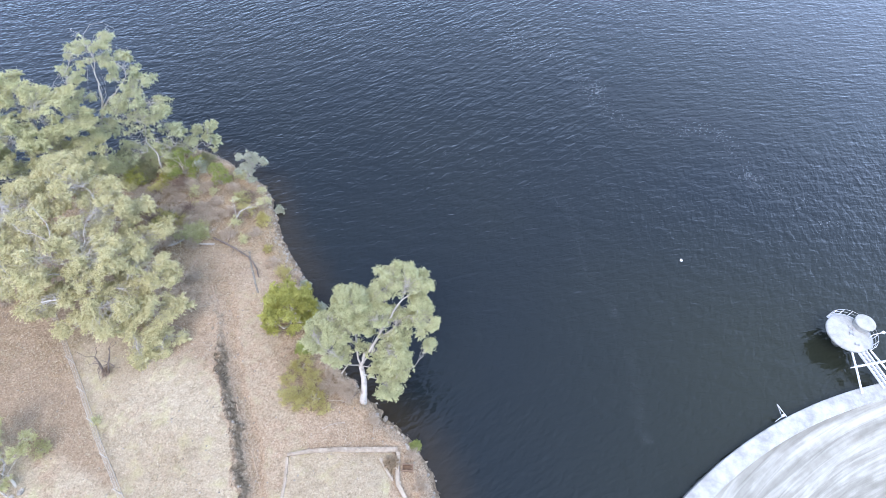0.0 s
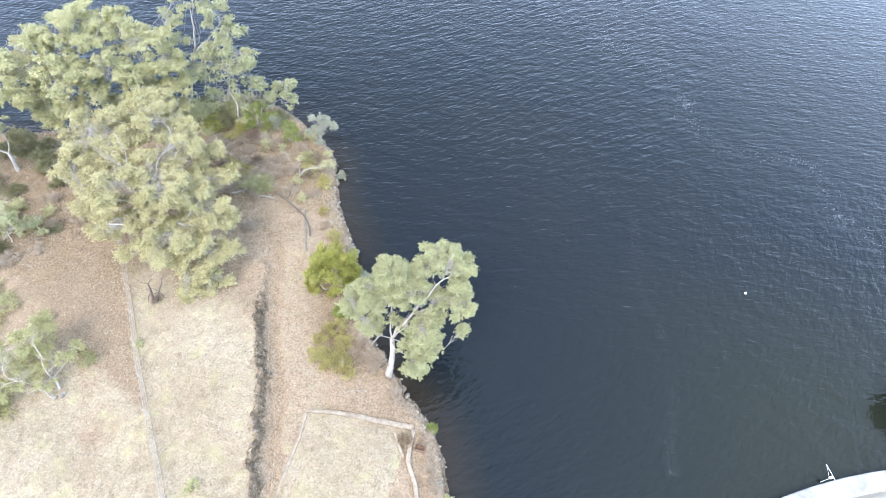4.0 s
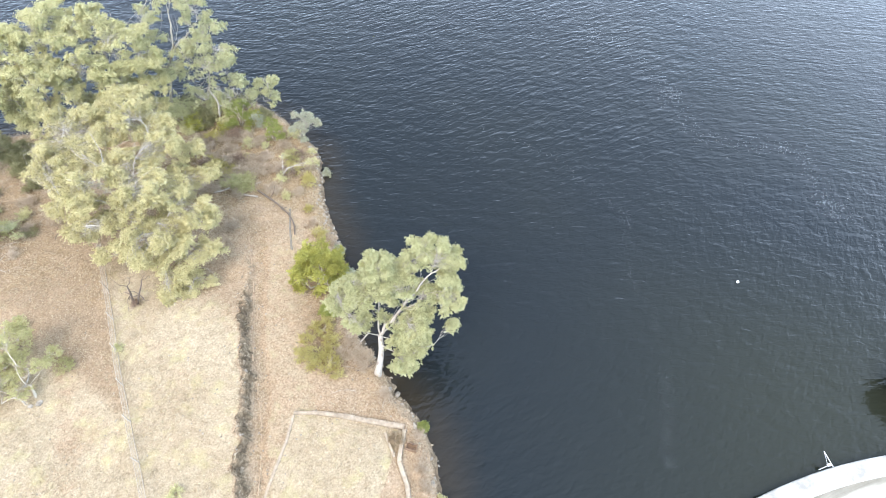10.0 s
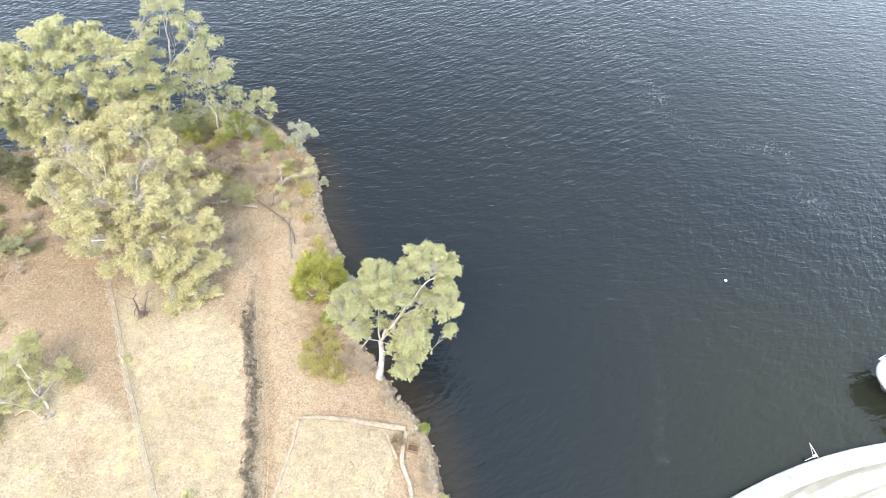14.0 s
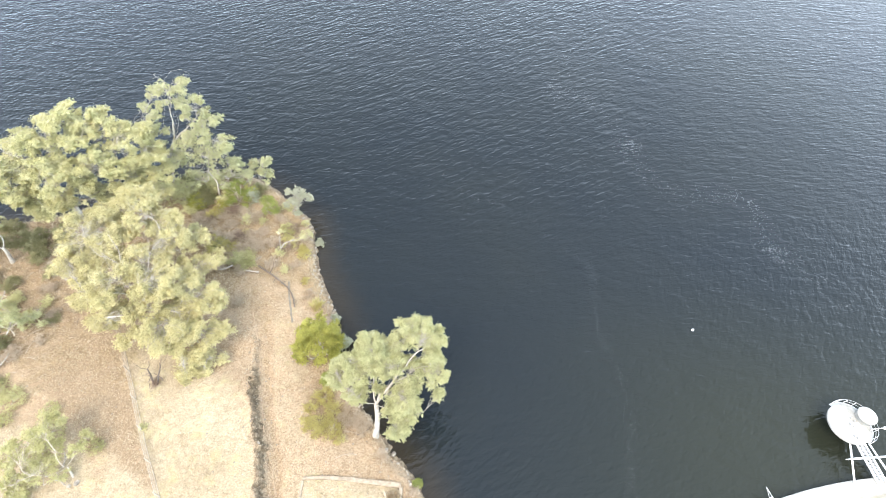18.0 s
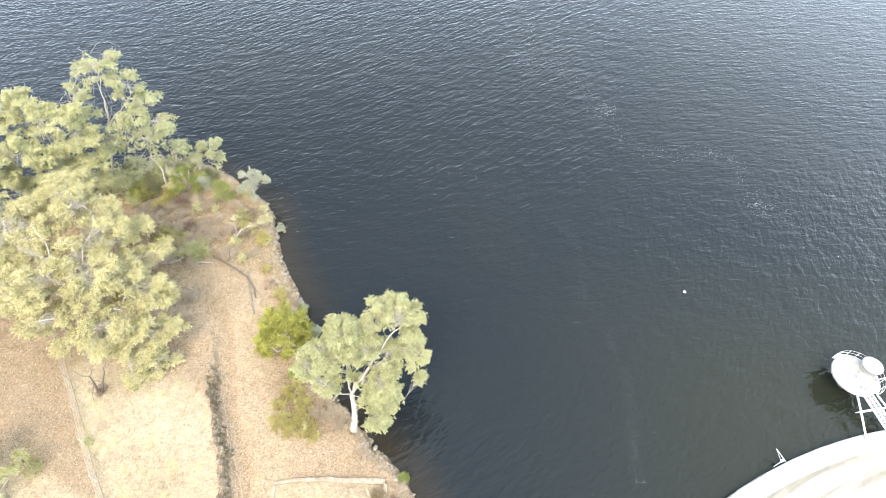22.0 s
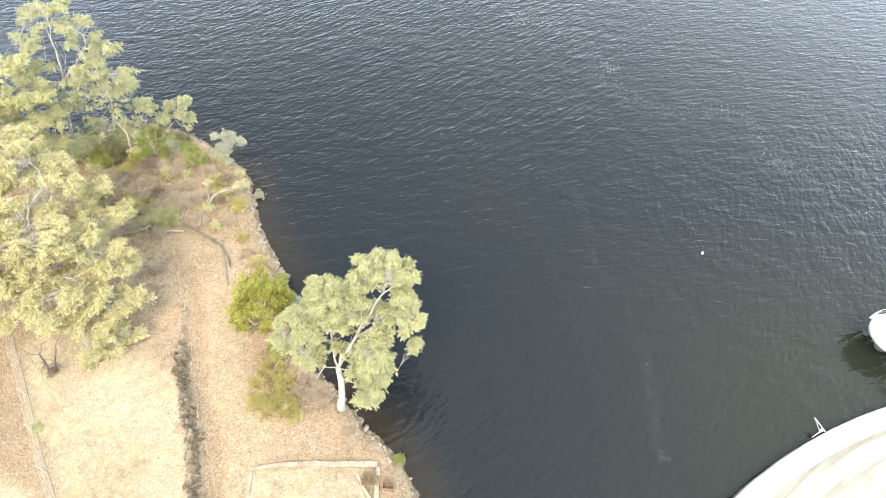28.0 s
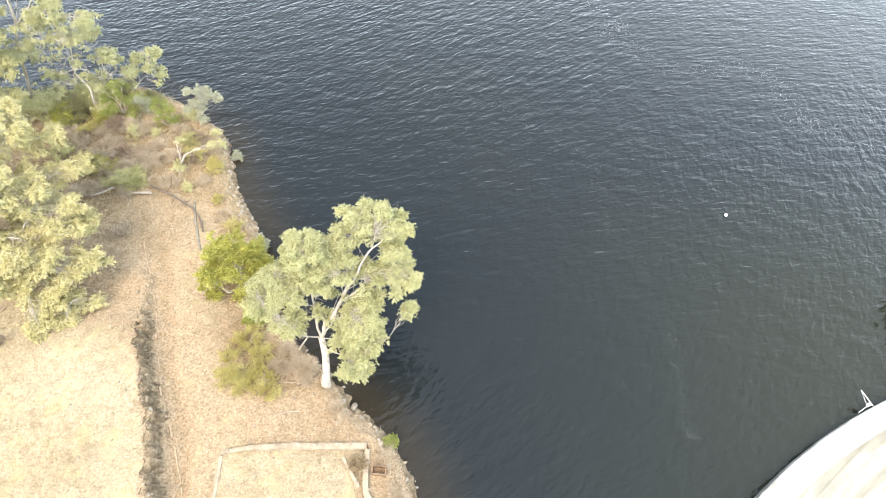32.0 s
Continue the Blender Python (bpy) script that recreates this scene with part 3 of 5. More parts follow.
def build_ground():
    xs, ys = axis(-44.0, 3.6, 0.135, 2200), axis(0.0, 34.6, 0.135, 2200)
    X, Y = np.meshgrid(xs, ys)
    x, y = X.ravel(), Y.ravel()
    z = height(x, y)
    nx, ny = len(xs), len(ys)
    i = (np.arange(ny - 1)[:, None] * nx + np.arange(nx - 1)[None]).ravel()
    me = mesh_of("ground", np.stack([x, y, z], 1), np.stack([i, i + 1, i + nx + 1, i + nx], 1), GROUND, True)
    d = shore_d(x, y)
    e = line_dist(x, y, LEDGE)
    er = e + ledge_rough(x, y)
    w1 = wob(x, y, 0.9, 1.0)
    terrace = smooth(er, -0.02, 0.3) * (1 - smooth(y + 0.35 * (x + 12), 10.5, 13.5)) * (1 - 0.65 * smooth(e, 6.5, 11))
    lawn = smooth(-x - y * 0.75, 16.0, 18.0) * (1 - smooth(y, 5.5, 8.5))
    pit = smooth(-np.maximum.reduce([-(x + 7.9), x + 1.9, y - 8.35 - (x + 8) * 0.13]), -0.1, 0.25)
    track = smooth(-e, 0.9, 1.4) * (1 - smooth(-e, 3.2, 4.2)) * 0.46
    straw = np.clip(terrace * 0.80 + lawn * 0.65 + pit * 0.85 + track + 0.12 * w1, 0, 1)
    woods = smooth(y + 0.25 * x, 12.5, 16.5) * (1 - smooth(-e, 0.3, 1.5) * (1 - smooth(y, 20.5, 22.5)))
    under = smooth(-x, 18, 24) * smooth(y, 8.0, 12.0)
    # Ground by the shore bushes: their shade goes into the litter colour.
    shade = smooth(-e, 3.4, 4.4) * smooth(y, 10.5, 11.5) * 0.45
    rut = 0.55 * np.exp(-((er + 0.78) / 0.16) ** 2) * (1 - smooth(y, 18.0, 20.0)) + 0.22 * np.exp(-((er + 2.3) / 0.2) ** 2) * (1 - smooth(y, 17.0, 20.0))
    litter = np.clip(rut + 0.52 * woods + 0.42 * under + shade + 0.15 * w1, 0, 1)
    rust = np.clip(0.72 * smooth(line_dist(x, y, np.array([(-9.5, -1.5), (-13.1, 2.3), (-18.1, 7.5), (-24.5, 14.7), (-30, 21)])), -0.6, 0.6) * smooth(y + 0.42 * (x + 20), 5.6, 7.6)
                   + 0.6 * np.exp(-((x + 15.6) / 2.6) ** 2 - ((y - 19.6) / 2.2) ** 2) + 0.35 * smooth(y, 19, 22) + 0.12 * w1, 0, 1)
    # Band of dark rock on the drop, part of its shade painted in.
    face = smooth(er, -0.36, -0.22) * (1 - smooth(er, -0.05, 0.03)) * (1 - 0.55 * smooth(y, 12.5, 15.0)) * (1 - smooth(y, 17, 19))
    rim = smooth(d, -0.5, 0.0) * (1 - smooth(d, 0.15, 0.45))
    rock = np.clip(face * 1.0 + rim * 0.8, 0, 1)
    bed = 1 - smooth(d, -0.5, -0.1)
    for name, val in (("straw", straw), ("litter", litter), ("rust", rust), ("rock", rock), ("bed", bed)):
        at = me.attributes.new(name, "FLOAT", "POINT")
        at.data.foreach_set("value", val.astype(np.float32))
    ob = new("ground", me)
    tagged(ob, "dry straw-coloured ground sloping to the lake shore", "ground", kind="structure")
    return ob


build_ground()


def build_ledge():
    """The broken rock face of the ledge: facets stepping in and out below its rim."""
    rng = np.random.default_rng(55)
    line = [tuple(p) for p in LEDGE[1:14]]
    P = np.array([p for k, (a, b) in enumerate(zip(line[:-1], line[1:])) for p in zip(np.linspace(a[0], b[0], 16)[:-1], np.linspace(a[1], b[1], 16)[:-1])])
    T = np.gradient(P, axis=0)
    T /= np.linalg.norm(T, axis=1)[:, None]
    N = np.stack([T[:, 1], -T[:, 0]], 1)
    rows, n = 6, len(P)
    rough = ledge_rough(P[:, 0], P[:, 1])
    top = P + N * (rough - 0.16)[:, None]
    foot = P + N * (rough + 0.62)[:, None]
    zt, zb = height(top[:, 0], top[:, 1]), height(foot[:, 0], foot[:, 1])
    v = []
    for j in range(rows):
        t = j / (rows - 1)
        jag = np.array([0.16 * noise.noise((x * 1.6, y * 1.6, t * 1.2)) + 0.12 * noise.noise((x * 4.5, y * 4.5, t * 3.0)) for x, y in P])
        off = rough - 0.06 + 0.26 * t ** 1.3 + (jag + rng.normal(0, 0.035, n)) * (0.45 + 0.8 * math.sin(math.pi * min(1, t + 0.15)))
        q = P + N * off[:, None]
        z = zt + (zb - zt) * t + (0.03 if j == 0 else 0.0) + rng.normal(0, 0.03, n) - (0.12 if j == rows - 1 else 0)
        v.append(np.column_stack([q, z]))
    v = np.stack(v, 1).reshape(-1, 3)
    i = (np.arange(n - 1)[:, None] * rows + np.arange(rows - 1)[None]).ravel()
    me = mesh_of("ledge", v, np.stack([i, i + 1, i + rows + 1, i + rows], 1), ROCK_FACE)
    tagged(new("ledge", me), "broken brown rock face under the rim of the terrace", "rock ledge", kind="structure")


build_ledge()


# ---------------------------------------------------------------- water
def build_water():
    xs, ys = axis(-48.0, 48.0, 1.0, 1500), axis(-4.0, 90.0, 1.0, 1500)
    X, Y = np.meshgrid(xs, ys)
    x, y = X.ravel(), Y.ravel()
    ok = np.hypot(x - CX, y - CY) > RAD - 0.3
    nx = len(xs)
    i = (np.arange(len(ys) - 1)[:, None] * nx + np.arange(nx - 1)[None]).ravel()
    q = np.stack([i, i + 1, i + nx + 1, i + nx], 1)
    q = q[ok[q].any(1)]
    # vertices inside the arch are drawn back under its crest
    r = np.hypot(x - CX, y - CY)
    pull = np.where(ok, 1.0, (RAD - 0.6) / np.maximum(r, 1e-3))
    x2, y2 = CX + (x - CX) * pull, CY + (y - CY) * pull
    me = mesh_of("water", np.stack([x2, y2, np.zeros_like(x)], 1), q, WATER, True)
    # the wind's waves come round the point from two sides; the bay lies in its lee
    lee = smooth(y2 - 0.30 * np.abs(x2 - 3) - 0.5 * np.maximum(0, -4 - x2), 14, 40)
    right = smooth(x2 + 0.25 * (y2 - 25), 10, 19) * (1 - smooth(y2 - 0.4 * (x2 - 18), 28, 40))
    top = smooth(x2 - 0.2 * (y2 - 40), 8, 22) * smooth(y2 - 0.4 * (x2 - 18), 28, 40)
    left = np.clip(1 - right - top, 0, 1) * np.clip(lee + 0.06, 0, 1)
    bank = smooth(y2, 5, 8) * (1 - smooth(np.hypot(x2 - 3, y2 - 9), 3, 9)) * 0.75
    shallow = 1 - smooth(-shore_d(x2, y2), 0.0, 2.8)
    # Mask of the painted sky brightness, strongest towards the dam.
    sheen_tint = smooth(x2 - 0.12 * y2, 0, 22) * (1 - smooth(y2, 16, 34))
    for name, val in (("shallow", shallow), ("sheen_tint", sheen_tint), ("wind_left", left + bank), ("wind_right", right * (0.10 + 0.75 * smooth(y2, 17, 34))), ("wind_top", top)):
        at = me.attributes.new(name, "FLOAT", "POINT")
        at.data.foreach_set("value", np.clip(val, 0, 1).astype(np.float32))
    tagged(new("water", me), "dark rippled reservoir water reflecting the sky", "water", kind="structure")


build_water()


# ---------------------------------------------------------------- dam


def arc_mesh(name, profile, a0, a1, n, material):
    """A profile of (outward offset, z) swept round the dam's centre."""
    v, f, k = [], [], len(profile)
    for i in range(n + 1):
        a = a0 + (a1 - a0) * i / n
        for off, z in profile:
            v.append((CX + (RAD + off) * math.cos(a), CY + (RAD + off) * math.sin(a), z))
    for i in range(n):
        for j in range(k - 1):
            b = i * k + j
            f.append((b, b + 1, b + k + 1, b + k))
    me = mesh_of(name, v, f, material)
    return me


dam = thing("dam", (CX, CY, 0), "curved pale concrete arch dam with a broad bright crest", "dam", kind="structure")
A0, A1 = radians(188), radians(-8)
o = Matrix.Translation((-CX, -CY, 0))


def dam_part(name, profile, material, n=150, label=""):
    me = arc_mesh(name, profile, A0, A1, n, material)
    me.transform(o)
    return part(name, me, dam, label)


dam_part("upstream_face", [(0.02, -6.0), (0.02, 0.38), (0.0, 0.46)], DARK_CONCRETE, label="darker grey upstream face at the waterline")
dam_part("crest", [(0.0, 0.46), (-0.05, 0.5), (-0.50, 0.53), (-0.93, 0.52), (-0.99, 0.47), (-1.02, 0.34)], CREST)
dam_part("spillway_face", [(-1.02, 0.34), (-1.5, 0.20), (-2.4, -0.22), (-4.0, -1.5), (-7.0, -4.3), (-9.5, -6.2), (-13.0, -7.4), (-20.0, -7.8)], FACE,
         label="stained streaky spillway face below the crest")

def box(bm, c, s, turn=0.0):
    m = Matrix.Translation(c) @ Matrix.Rotation(turn, 4, "Z") @ Matrix.Diagonal((*s, 1))
    bmesh.ops.create_cube(bm, size=1, matrix=m)


def bm_mesh(name, bm, material, bevel=0.0):
    if bevel:
        bmesh.ops.bevel(bm, geom=list(bm.edges), offset=bevel, segments=2, affect="EDGES", profile=0.6)
    me = bpy.data.meshes.new(name)
    bm.to_mesh(me)
    bm.free()
    me.materials.append(material)
    return me


def beam(a, b, w, h, bm):
    """A box beam from a to b."""
    a, b = Vector(a), Vector(b)
    d = b - a
    m = Matrix.Translation((a + b) / 2) @ d.to_track_quat("Y", "Z").to_matrix().to_4x4() @ Matrix.Diagonal((w, d.length, h, 1))
    bmesh.ops.create_cube(bm, size=1, matrix=m)


# staff bracket on the crest's upstream edge
st = thing("gauge_bracket", (21.85, 13.15, 0.5), "small white steel bracket on the edge of the dam crest", "bracket")
tb = Tubes()
tb.tube([(0.07, 0, 0), (-0.34, 0.35, 0.29), (-0.75, 0.70, 0.58)], [0.026] * 3, 6)
part("strut", tb.mesh("strut", PAINT), st)
tb = Tubes()
tb.tube([(-0.3, 0.08, 0.0), (-0.52, 0.39, 0.29), (-0.75, 0.70, 0.57)], [0.014] * 3, 6)
part("strut", tb.mesh("strut", PAINT), st)
bm = bmesh.new()
box(bm, (-0.2, 0.06, 0.03), (0.26, 0.18, 0.16), 0.5)
part("base_block", bm_mesh("base_block", bm, PAINT, 0.03), st)
st.scale = (0.8, 0.8, 0.8)
tb = Tubes()
tb.tube([(-0.25, 0.0, 0.02), (-0.62, -0.24, 0.02), (-0.98, -0.48, 0.0)], [0.02, 0.02, 0.016], 6)
part("arm", tb.mesh("arm", PAINT), st)


# ---------------------------------------------------------------- intake tower
TX, TY = 27.38, 19.03
tower = thing("intake_tower", (TX, TY, 0), "round white concrete intake tower standing in the lake", "tower")


def ring(name, profile, n, material, parent, at=(0, 0, 0), label="", smooth_=True, a0=0.0, a1=2 * math.pi):
    v, f, k = [], [], len(profile)
    full = abs(a1 - a0 - 2 * math.pi) < 1e-6
    m = n if full else n + 1
    for i in range(m):
        a = a0 + (a1 - a0) * i / n
        for r, z in profile:
            v.append((at[0] + r * math.cos(a), at[1] + r * math.sin(a), at[2] + z))
    for i in range(n):
        for j in range(k - 1):
            b, c = i * k + j, ((i + 1) % m) * k + j
            f.append((b, c, c + 1, b + 1))
    return part(name, mesh_of(name, v, f, material, smooth_), parent, label)


def rod(parent, name, pts, r, material=PAINT, sides=6, label=""):
    tb = Tubes()
    tb.tube(pts, [r] * len(pts), sides)
    return part(name, tb.mesh(name, material), parent, label)


# The shaft's dark concrete paints in the shade below the deck.
ring("shaft", [(0.34, -3.0), (0.34, 1.2), (0.9, 1.24)], 48, DARK_CONCRETE, tower, label="round shaft under the deck, coloured dark for its shade")
ring("deck", [(0.9, 1.22), (1.36, 1.24), (1.40, 1.27), (1.40, 1.38), (1.36, 1.42), (0.9, 1.45), (0.4, 1.48), (0.0, 1.49)], 64, CREST, tower)
R0, R1 = radians(-48), radians(128)
ring("walkway", [(1.40, 1.26), (1.56, 1.26), (1.56, 1.22)], 48, GRATE, tower, a0=R0, a1=R1)
for rz in (1.28, 1.55, 1.82):
    ring("rail", [(1.56, rz - 0.011), (1.571, rz), (1.56, rz + 0.011), (1.549, rz), (1.56, rz - 0.011)], 48, PAINT, tower, a0=R0, a1=R1)
for k in range(10):
    a = R0 + (R1 - R0) * k / 9
    rod(tower, "post", [(1.56 * math.cos(a), 1.56 * math.sin(a), 1.24), (1.56 * math.cos(a), 1.56 * math.sin(a), 1.83)], 0.022)
ring("hatch_house", [(0.56, 1.45), (0.56, 1.86), (0.64, 1.88), (0.64, 1.94), (0.58, 2.0), (0.3, 2.05), (0.0, 2.06)], 40, CREST, tower, (1.0, 0.58, 0), "small round white roof on the tower deck")
rod(tower, "davit", [(1.25, -0.25, 1.45), (1.25, -0.25, 1.8), (1.6, -0.15, 1.84), (1.95, -0.05, 1.84)], 0.035)
bm = bmesh.new()
box(bm, (1.98, -0.04, 1.84), (0.16, 0.16, 0.16))
part("lamp_box", bm_mesh("lamp_box", bm, PAINT, 0.03), tower)
for dx, dy, s in ((0.05, 0.0, 0.26), (0.2, -0.16, 0.2), (0.12, 0.4, 0.16), (0.3, 0.2, 0.14), (-0.05, -0.2, 0.14), (0.1, -0.85, 0.22), (0.28, -0.95, 0.2)):
    bm = bmesh.new()
    box(bm, (dx, dy, 1.53), (s, s * 0.5, 0.12), 0.6)
    part("valve_fitting", bm_mesh("valve_fitting", bm, GRATE, 0.015), tower, "grey metal valve fitting")

bridge = thing("footbridge", (28.2, 16.7, 0.9), "white steel footbridge with grated deck joining tower and dam", "bridge")
bo = Vector(bridge.location)
ends = [(Vector((27.62, 17.75, 1.2)), Vector((28.78, 15.55, 0.62))), (Vector((27.90, 17.82, 1.2)), Vector((29.06, 15.65, 0.62))), (Vector((28.18, 17.9, 1.2)), Vector((29.34, 15.76, 0.62)))]
for a, b in ends:
    bm = bmesh.new()
    beam(a - bo, b - bo, 0.06, 0.14, bm)
    part("girder", bm_mesh("girder", bm, PAINT), bridge)
for (a, b), (c, d) in zip(ends[:-1], ends[1:]):
    for k in range(26):
        t = 0.02 + k / 26.5
        bm = bmesh.new()
        beam(a.lerp(b, t) - bo, c.lerp(d, t) - bo, 0.052, 0.035, bm)
        part("grating_bar", bm_mesh("grating_bar", bm, GRATE), bridge)
rod(bridge, "pipe", [Vector((27.22, 17.75, 1.18)) - bo, Vector((27.22, 16.6, 0.95)) - bo, Vector((27.22, 15.1, 0.6)) - bo], 0.065, sides=8, label="white pipe beside the deck")
rod(bridge, "pipe", [Vector((28.5, 17.95, 1.18)) - bo, Vector((29.1, 17.0, 0.95)) - bo, Vector((29.95, 15.8, 0.62)) - bo], 0.065, sides=8, label="white pipe beside the deck")
tb = Tubes()
tb.tube([Vector((26.7, 16.55, 1.12)) - bo, Vector((27.3, 16.72, 1.15)) - bo, Vector((30.6, 17.6, 1.2)) - bo], [0.02, 0.07, 0.075], 6)
part("cross_beam", tb.mesh("cross_beam", PAINT), bridge)

# float
fl = thing("buoy", (17.92, 25.17, 0), "small white round float on the water", "buoy")
bm = bmesh.new()
bmesh.ops.create_uvsphere(bm, u_segments=20, v_segments=12, radius=0.105, matrix=Matrix.Translation((0, 0, 0.05)) @ Matrix.Diagonal((1, 1, 0.85, 1)))
me = bm_mesh("body", bm, BUOY)
part("body", me, fl)
bm = bmesh.new()
bmesh.ops.create_cone(bm, segments=12, radius1=0.04, radius2=0.03, depth=0.08, cap_ends=True, matrix=Matrix.Translation((0, 0, 0.15)))
part("cap", bm_mesh("cap", bm, BUOY), fl)


# ---------------------------------------------------------------- trees
gum_tree("gum_tree", (-4.4, 11.85), (-4.56, 13.3, 2.65),
         [(-2.0, 16.6, 7.1, 1.13), (-4.9, 15.3, 6.6, 1.18), (-2.3, 14.9, 5.4, 1.01), (-2.6, 13.9, 4.6, 0.92), (-7.2, 14.3, 4.4, 0.97), (-5.7, 13.9, 5.0, 0.92), (-3.4, 14.6, 6.1, 1.05), (-0.85, 14.9, 5.6, 0.97), (-2.95, 16.9, 7.2, 0.84), (-1.35, 16.5, 7.0, 0.84), (-3.9, 15.6, 6.0, 0.92), (-5.6, 15.6, 6.2, 0.84),
          (-2.35, 13.2, 4.5, 1.01), (-2.7, 12.0, 3.2, 0.97), (-1.9, 12.7, 3.6, 0.67), (-2.7, 11.6, 2.6, 0.6), (-5.2, 14.2, 5.1, 0.9), (-4.6, 14.7, 5.6, 0.9), (-5.9, 14.4, 5.0, 0.8), (-0.45, 13.9, 4.5, 0.42), (-3.4, 16.1, 6.6, 0.84), (-6.3, 14.8, 5.4, 0.88), (-1.2, 15.6, 6.4, 0.80), (-4.3, 14.8, 4.6, 0.84), (-3.1, 13.6, 4.3, 0.76), (-5.5, 13.1, 3.8, 0.71), (-6.4, 13.5, 4.0, 0.80), (-4.3, 13.8, 3.8, 0.71), (-3.3, 12.9, 3.5, 0.59)],
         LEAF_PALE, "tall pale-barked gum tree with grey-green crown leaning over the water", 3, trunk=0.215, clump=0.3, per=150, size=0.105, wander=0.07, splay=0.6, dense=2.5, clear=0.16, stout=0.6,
         leaders=[(0.5, [(-4.56, 13.3, 2.65), (-3.97, 13.8, 3.7), (-3.25, 14.55, 5.2), (-2.44, 15.3, 6.5), (-1.81, 15.7, 7.1)]),
                  (0.22, [(-4.56, 13.3, 2.65), (-3.75, 14.0, 4.1), (-3.27, 15.0, 5.7), (-3.16, 15.8, 6.9)]),
                  (0.3, [(-4.6, 13.4, 2.7), (-4.81, 14.1, 4.1), (-4.99, 14.7, 5.6)]),
                  (0.2, [(-3.59, 14.2, 4.3), (-2.46, 14.7, 5.5), (-1.33, 15.0, 6.2)]),
                  (0.22, [(-4.5, 12.9, 2.2), (-3.3, 12.3, 3.1), (-2.4, 12.1, 3.5)])])
gum_tree("gum_tree", (-20.3, 15.2), (-20.9, 15.9, 3.2),
         [(-16.7, 13.6, 2.4, 1.0), (-17.4, 12.6, 2.1, 0.8), (-16.8, 15.9, 3.0, 1.1), (-18.0, 17.6, 3.7, 1.2), (-28.6, 17.9, 4.8, 1.3), (-26.9, 16.4, 4.2, 1.3), (-24.6, 14.9, 3.8, 1.1), (-22.4, 14.2, 3.2, 1.0), (-26.7, 19.9, 6.8, 2.75), (-24.2, 21.6, 7.3, 2.42), (-21.6, 20.9, 6.3, 2.42), (-27.7, 18.1, 5.6, 2.09), (-23.7, 16.8, 6.1, 2.53), (-20.9, 17.2, 6.0, 2.53),
          (-18.6, 17.6, 4.9, 1.87), (-23.3, 15.2, 4.0, 1.76), (-19.8, 14.9, 4.4, 1.87), (-17.5, 15.4, 3.6, 1.65), (-17.9, 13.3, 2.5, 1.32), (-18.9, 20.2, 4.8, 1.32), (-16.5, 14.2, 2.5, 0.88), (-25.6, 18.9, 6.6, 1.76), (-21.6, 16.2, 4.6, 1.76), (-22.3, 18.8, 6.2, 1.98), (-19.2, 16.4, 4.2, 1.54), (-18.6, 14.3, 3.2, 1.21), (-25.4, 16.4, 4.4, 1.43), (-20.6, 14.4, 3.2, 1.10)],
         LEAF_GOLD, "broad golden-olive gum tree spreading over the dry field", 5, trunk=0.19, clump=0.42, per=215, size=0.122, bare=9, splay=0.6, dense=1.35, clear=0.3,
         leaders=[(0.34, [(-20.9, 15.9, 3.2), (-21.28, 16.4, 4.6), (-21.22, 16.7, 5.9), (-20.9, 17.2, 7.1)]),
                  (0.28, [(-20.9, 15.9, 3.2), (-22.95, 16.9, 5.3), (-23.4, 17.3, 6.6), (-23.7, 18.3, 7.8), (-24.65, 19.0, 8.4)]),
                  (0.2, [(-23.3, 17.2, 6.4), (-24.8, 18.0, 7.1), (-26.4, 18.4, 7.6)])])
gum_tree("gum_tree", (-34.2, 24.6), (-34.4, 24.6, 3.6), [(-35.8, 24.8, 7.8, 2.8), (-36.9, 23.0, 6.8, 2.3), (-33.4, 27.0, 8.8, 2.8), (-33.0, 23.9, 7.3, 2.0), (-35.9, 22.6, 5.9, 1.6), (-38.6, 23.2, 7.0, 2.0), (-34.0, 25.2, 6.4, 1.7), (-37.4, 23.6, 4.2, 1.3), (-36.0, 22.9, 3.4, 1.2), (-34.6, 23.2, 4.0, 1.2), (-36.6, 24.0, 4.8, 1.5), (-33.2, 23.6, 5.0, 1.4), (-32.4, 25.6, 6.0, 1.5)],
         LEAF_OLIVE, "large rounded olive-green gum tree at the water's edge", 7, trunk=0.3, clump=0.45, per=235, size=0.13, bare=9, splay=0.6, dense=1.3, clear=0.3)
gum_tree("gum_tree", (-30.4, 26.6), (-30.3, 26.6, 3.6), [(-31.1, 28.2, 8.8, 2.3), (-28.5, 27.9, 8.3, 2.1), (-30.0, 25.4, 7.6, 1.9), (-28.3, 26.0, 6.6, 1.6), (-33.8, 24.0, 3.8, 1.2), (-31.4, 24.6, 5.9, 1.3), (-29.8, 26.4, 5.4, 1.5), (-28.2, 27.0, 5.0, 1.4), (-31.2, 25.2, 4.2, 1.3), (-29.6, 25.0, 3.8, 1.2), (-27.6, 28.2, 6.4, 1.2), (-26.9, 27.9, 7.4, 1.5), (-26.3, 27.2, 5.8, 1.4), (-26.8, 26.6, 4.2, 1.2)],
         LEAF_OLIVE, "olive-green gum tree with pale limbs showing through", 9, trunk=0.26, clump=0.44, per=225, size=0.13, bare=6, splay=0.6, dense=1.3, clear=0.35)
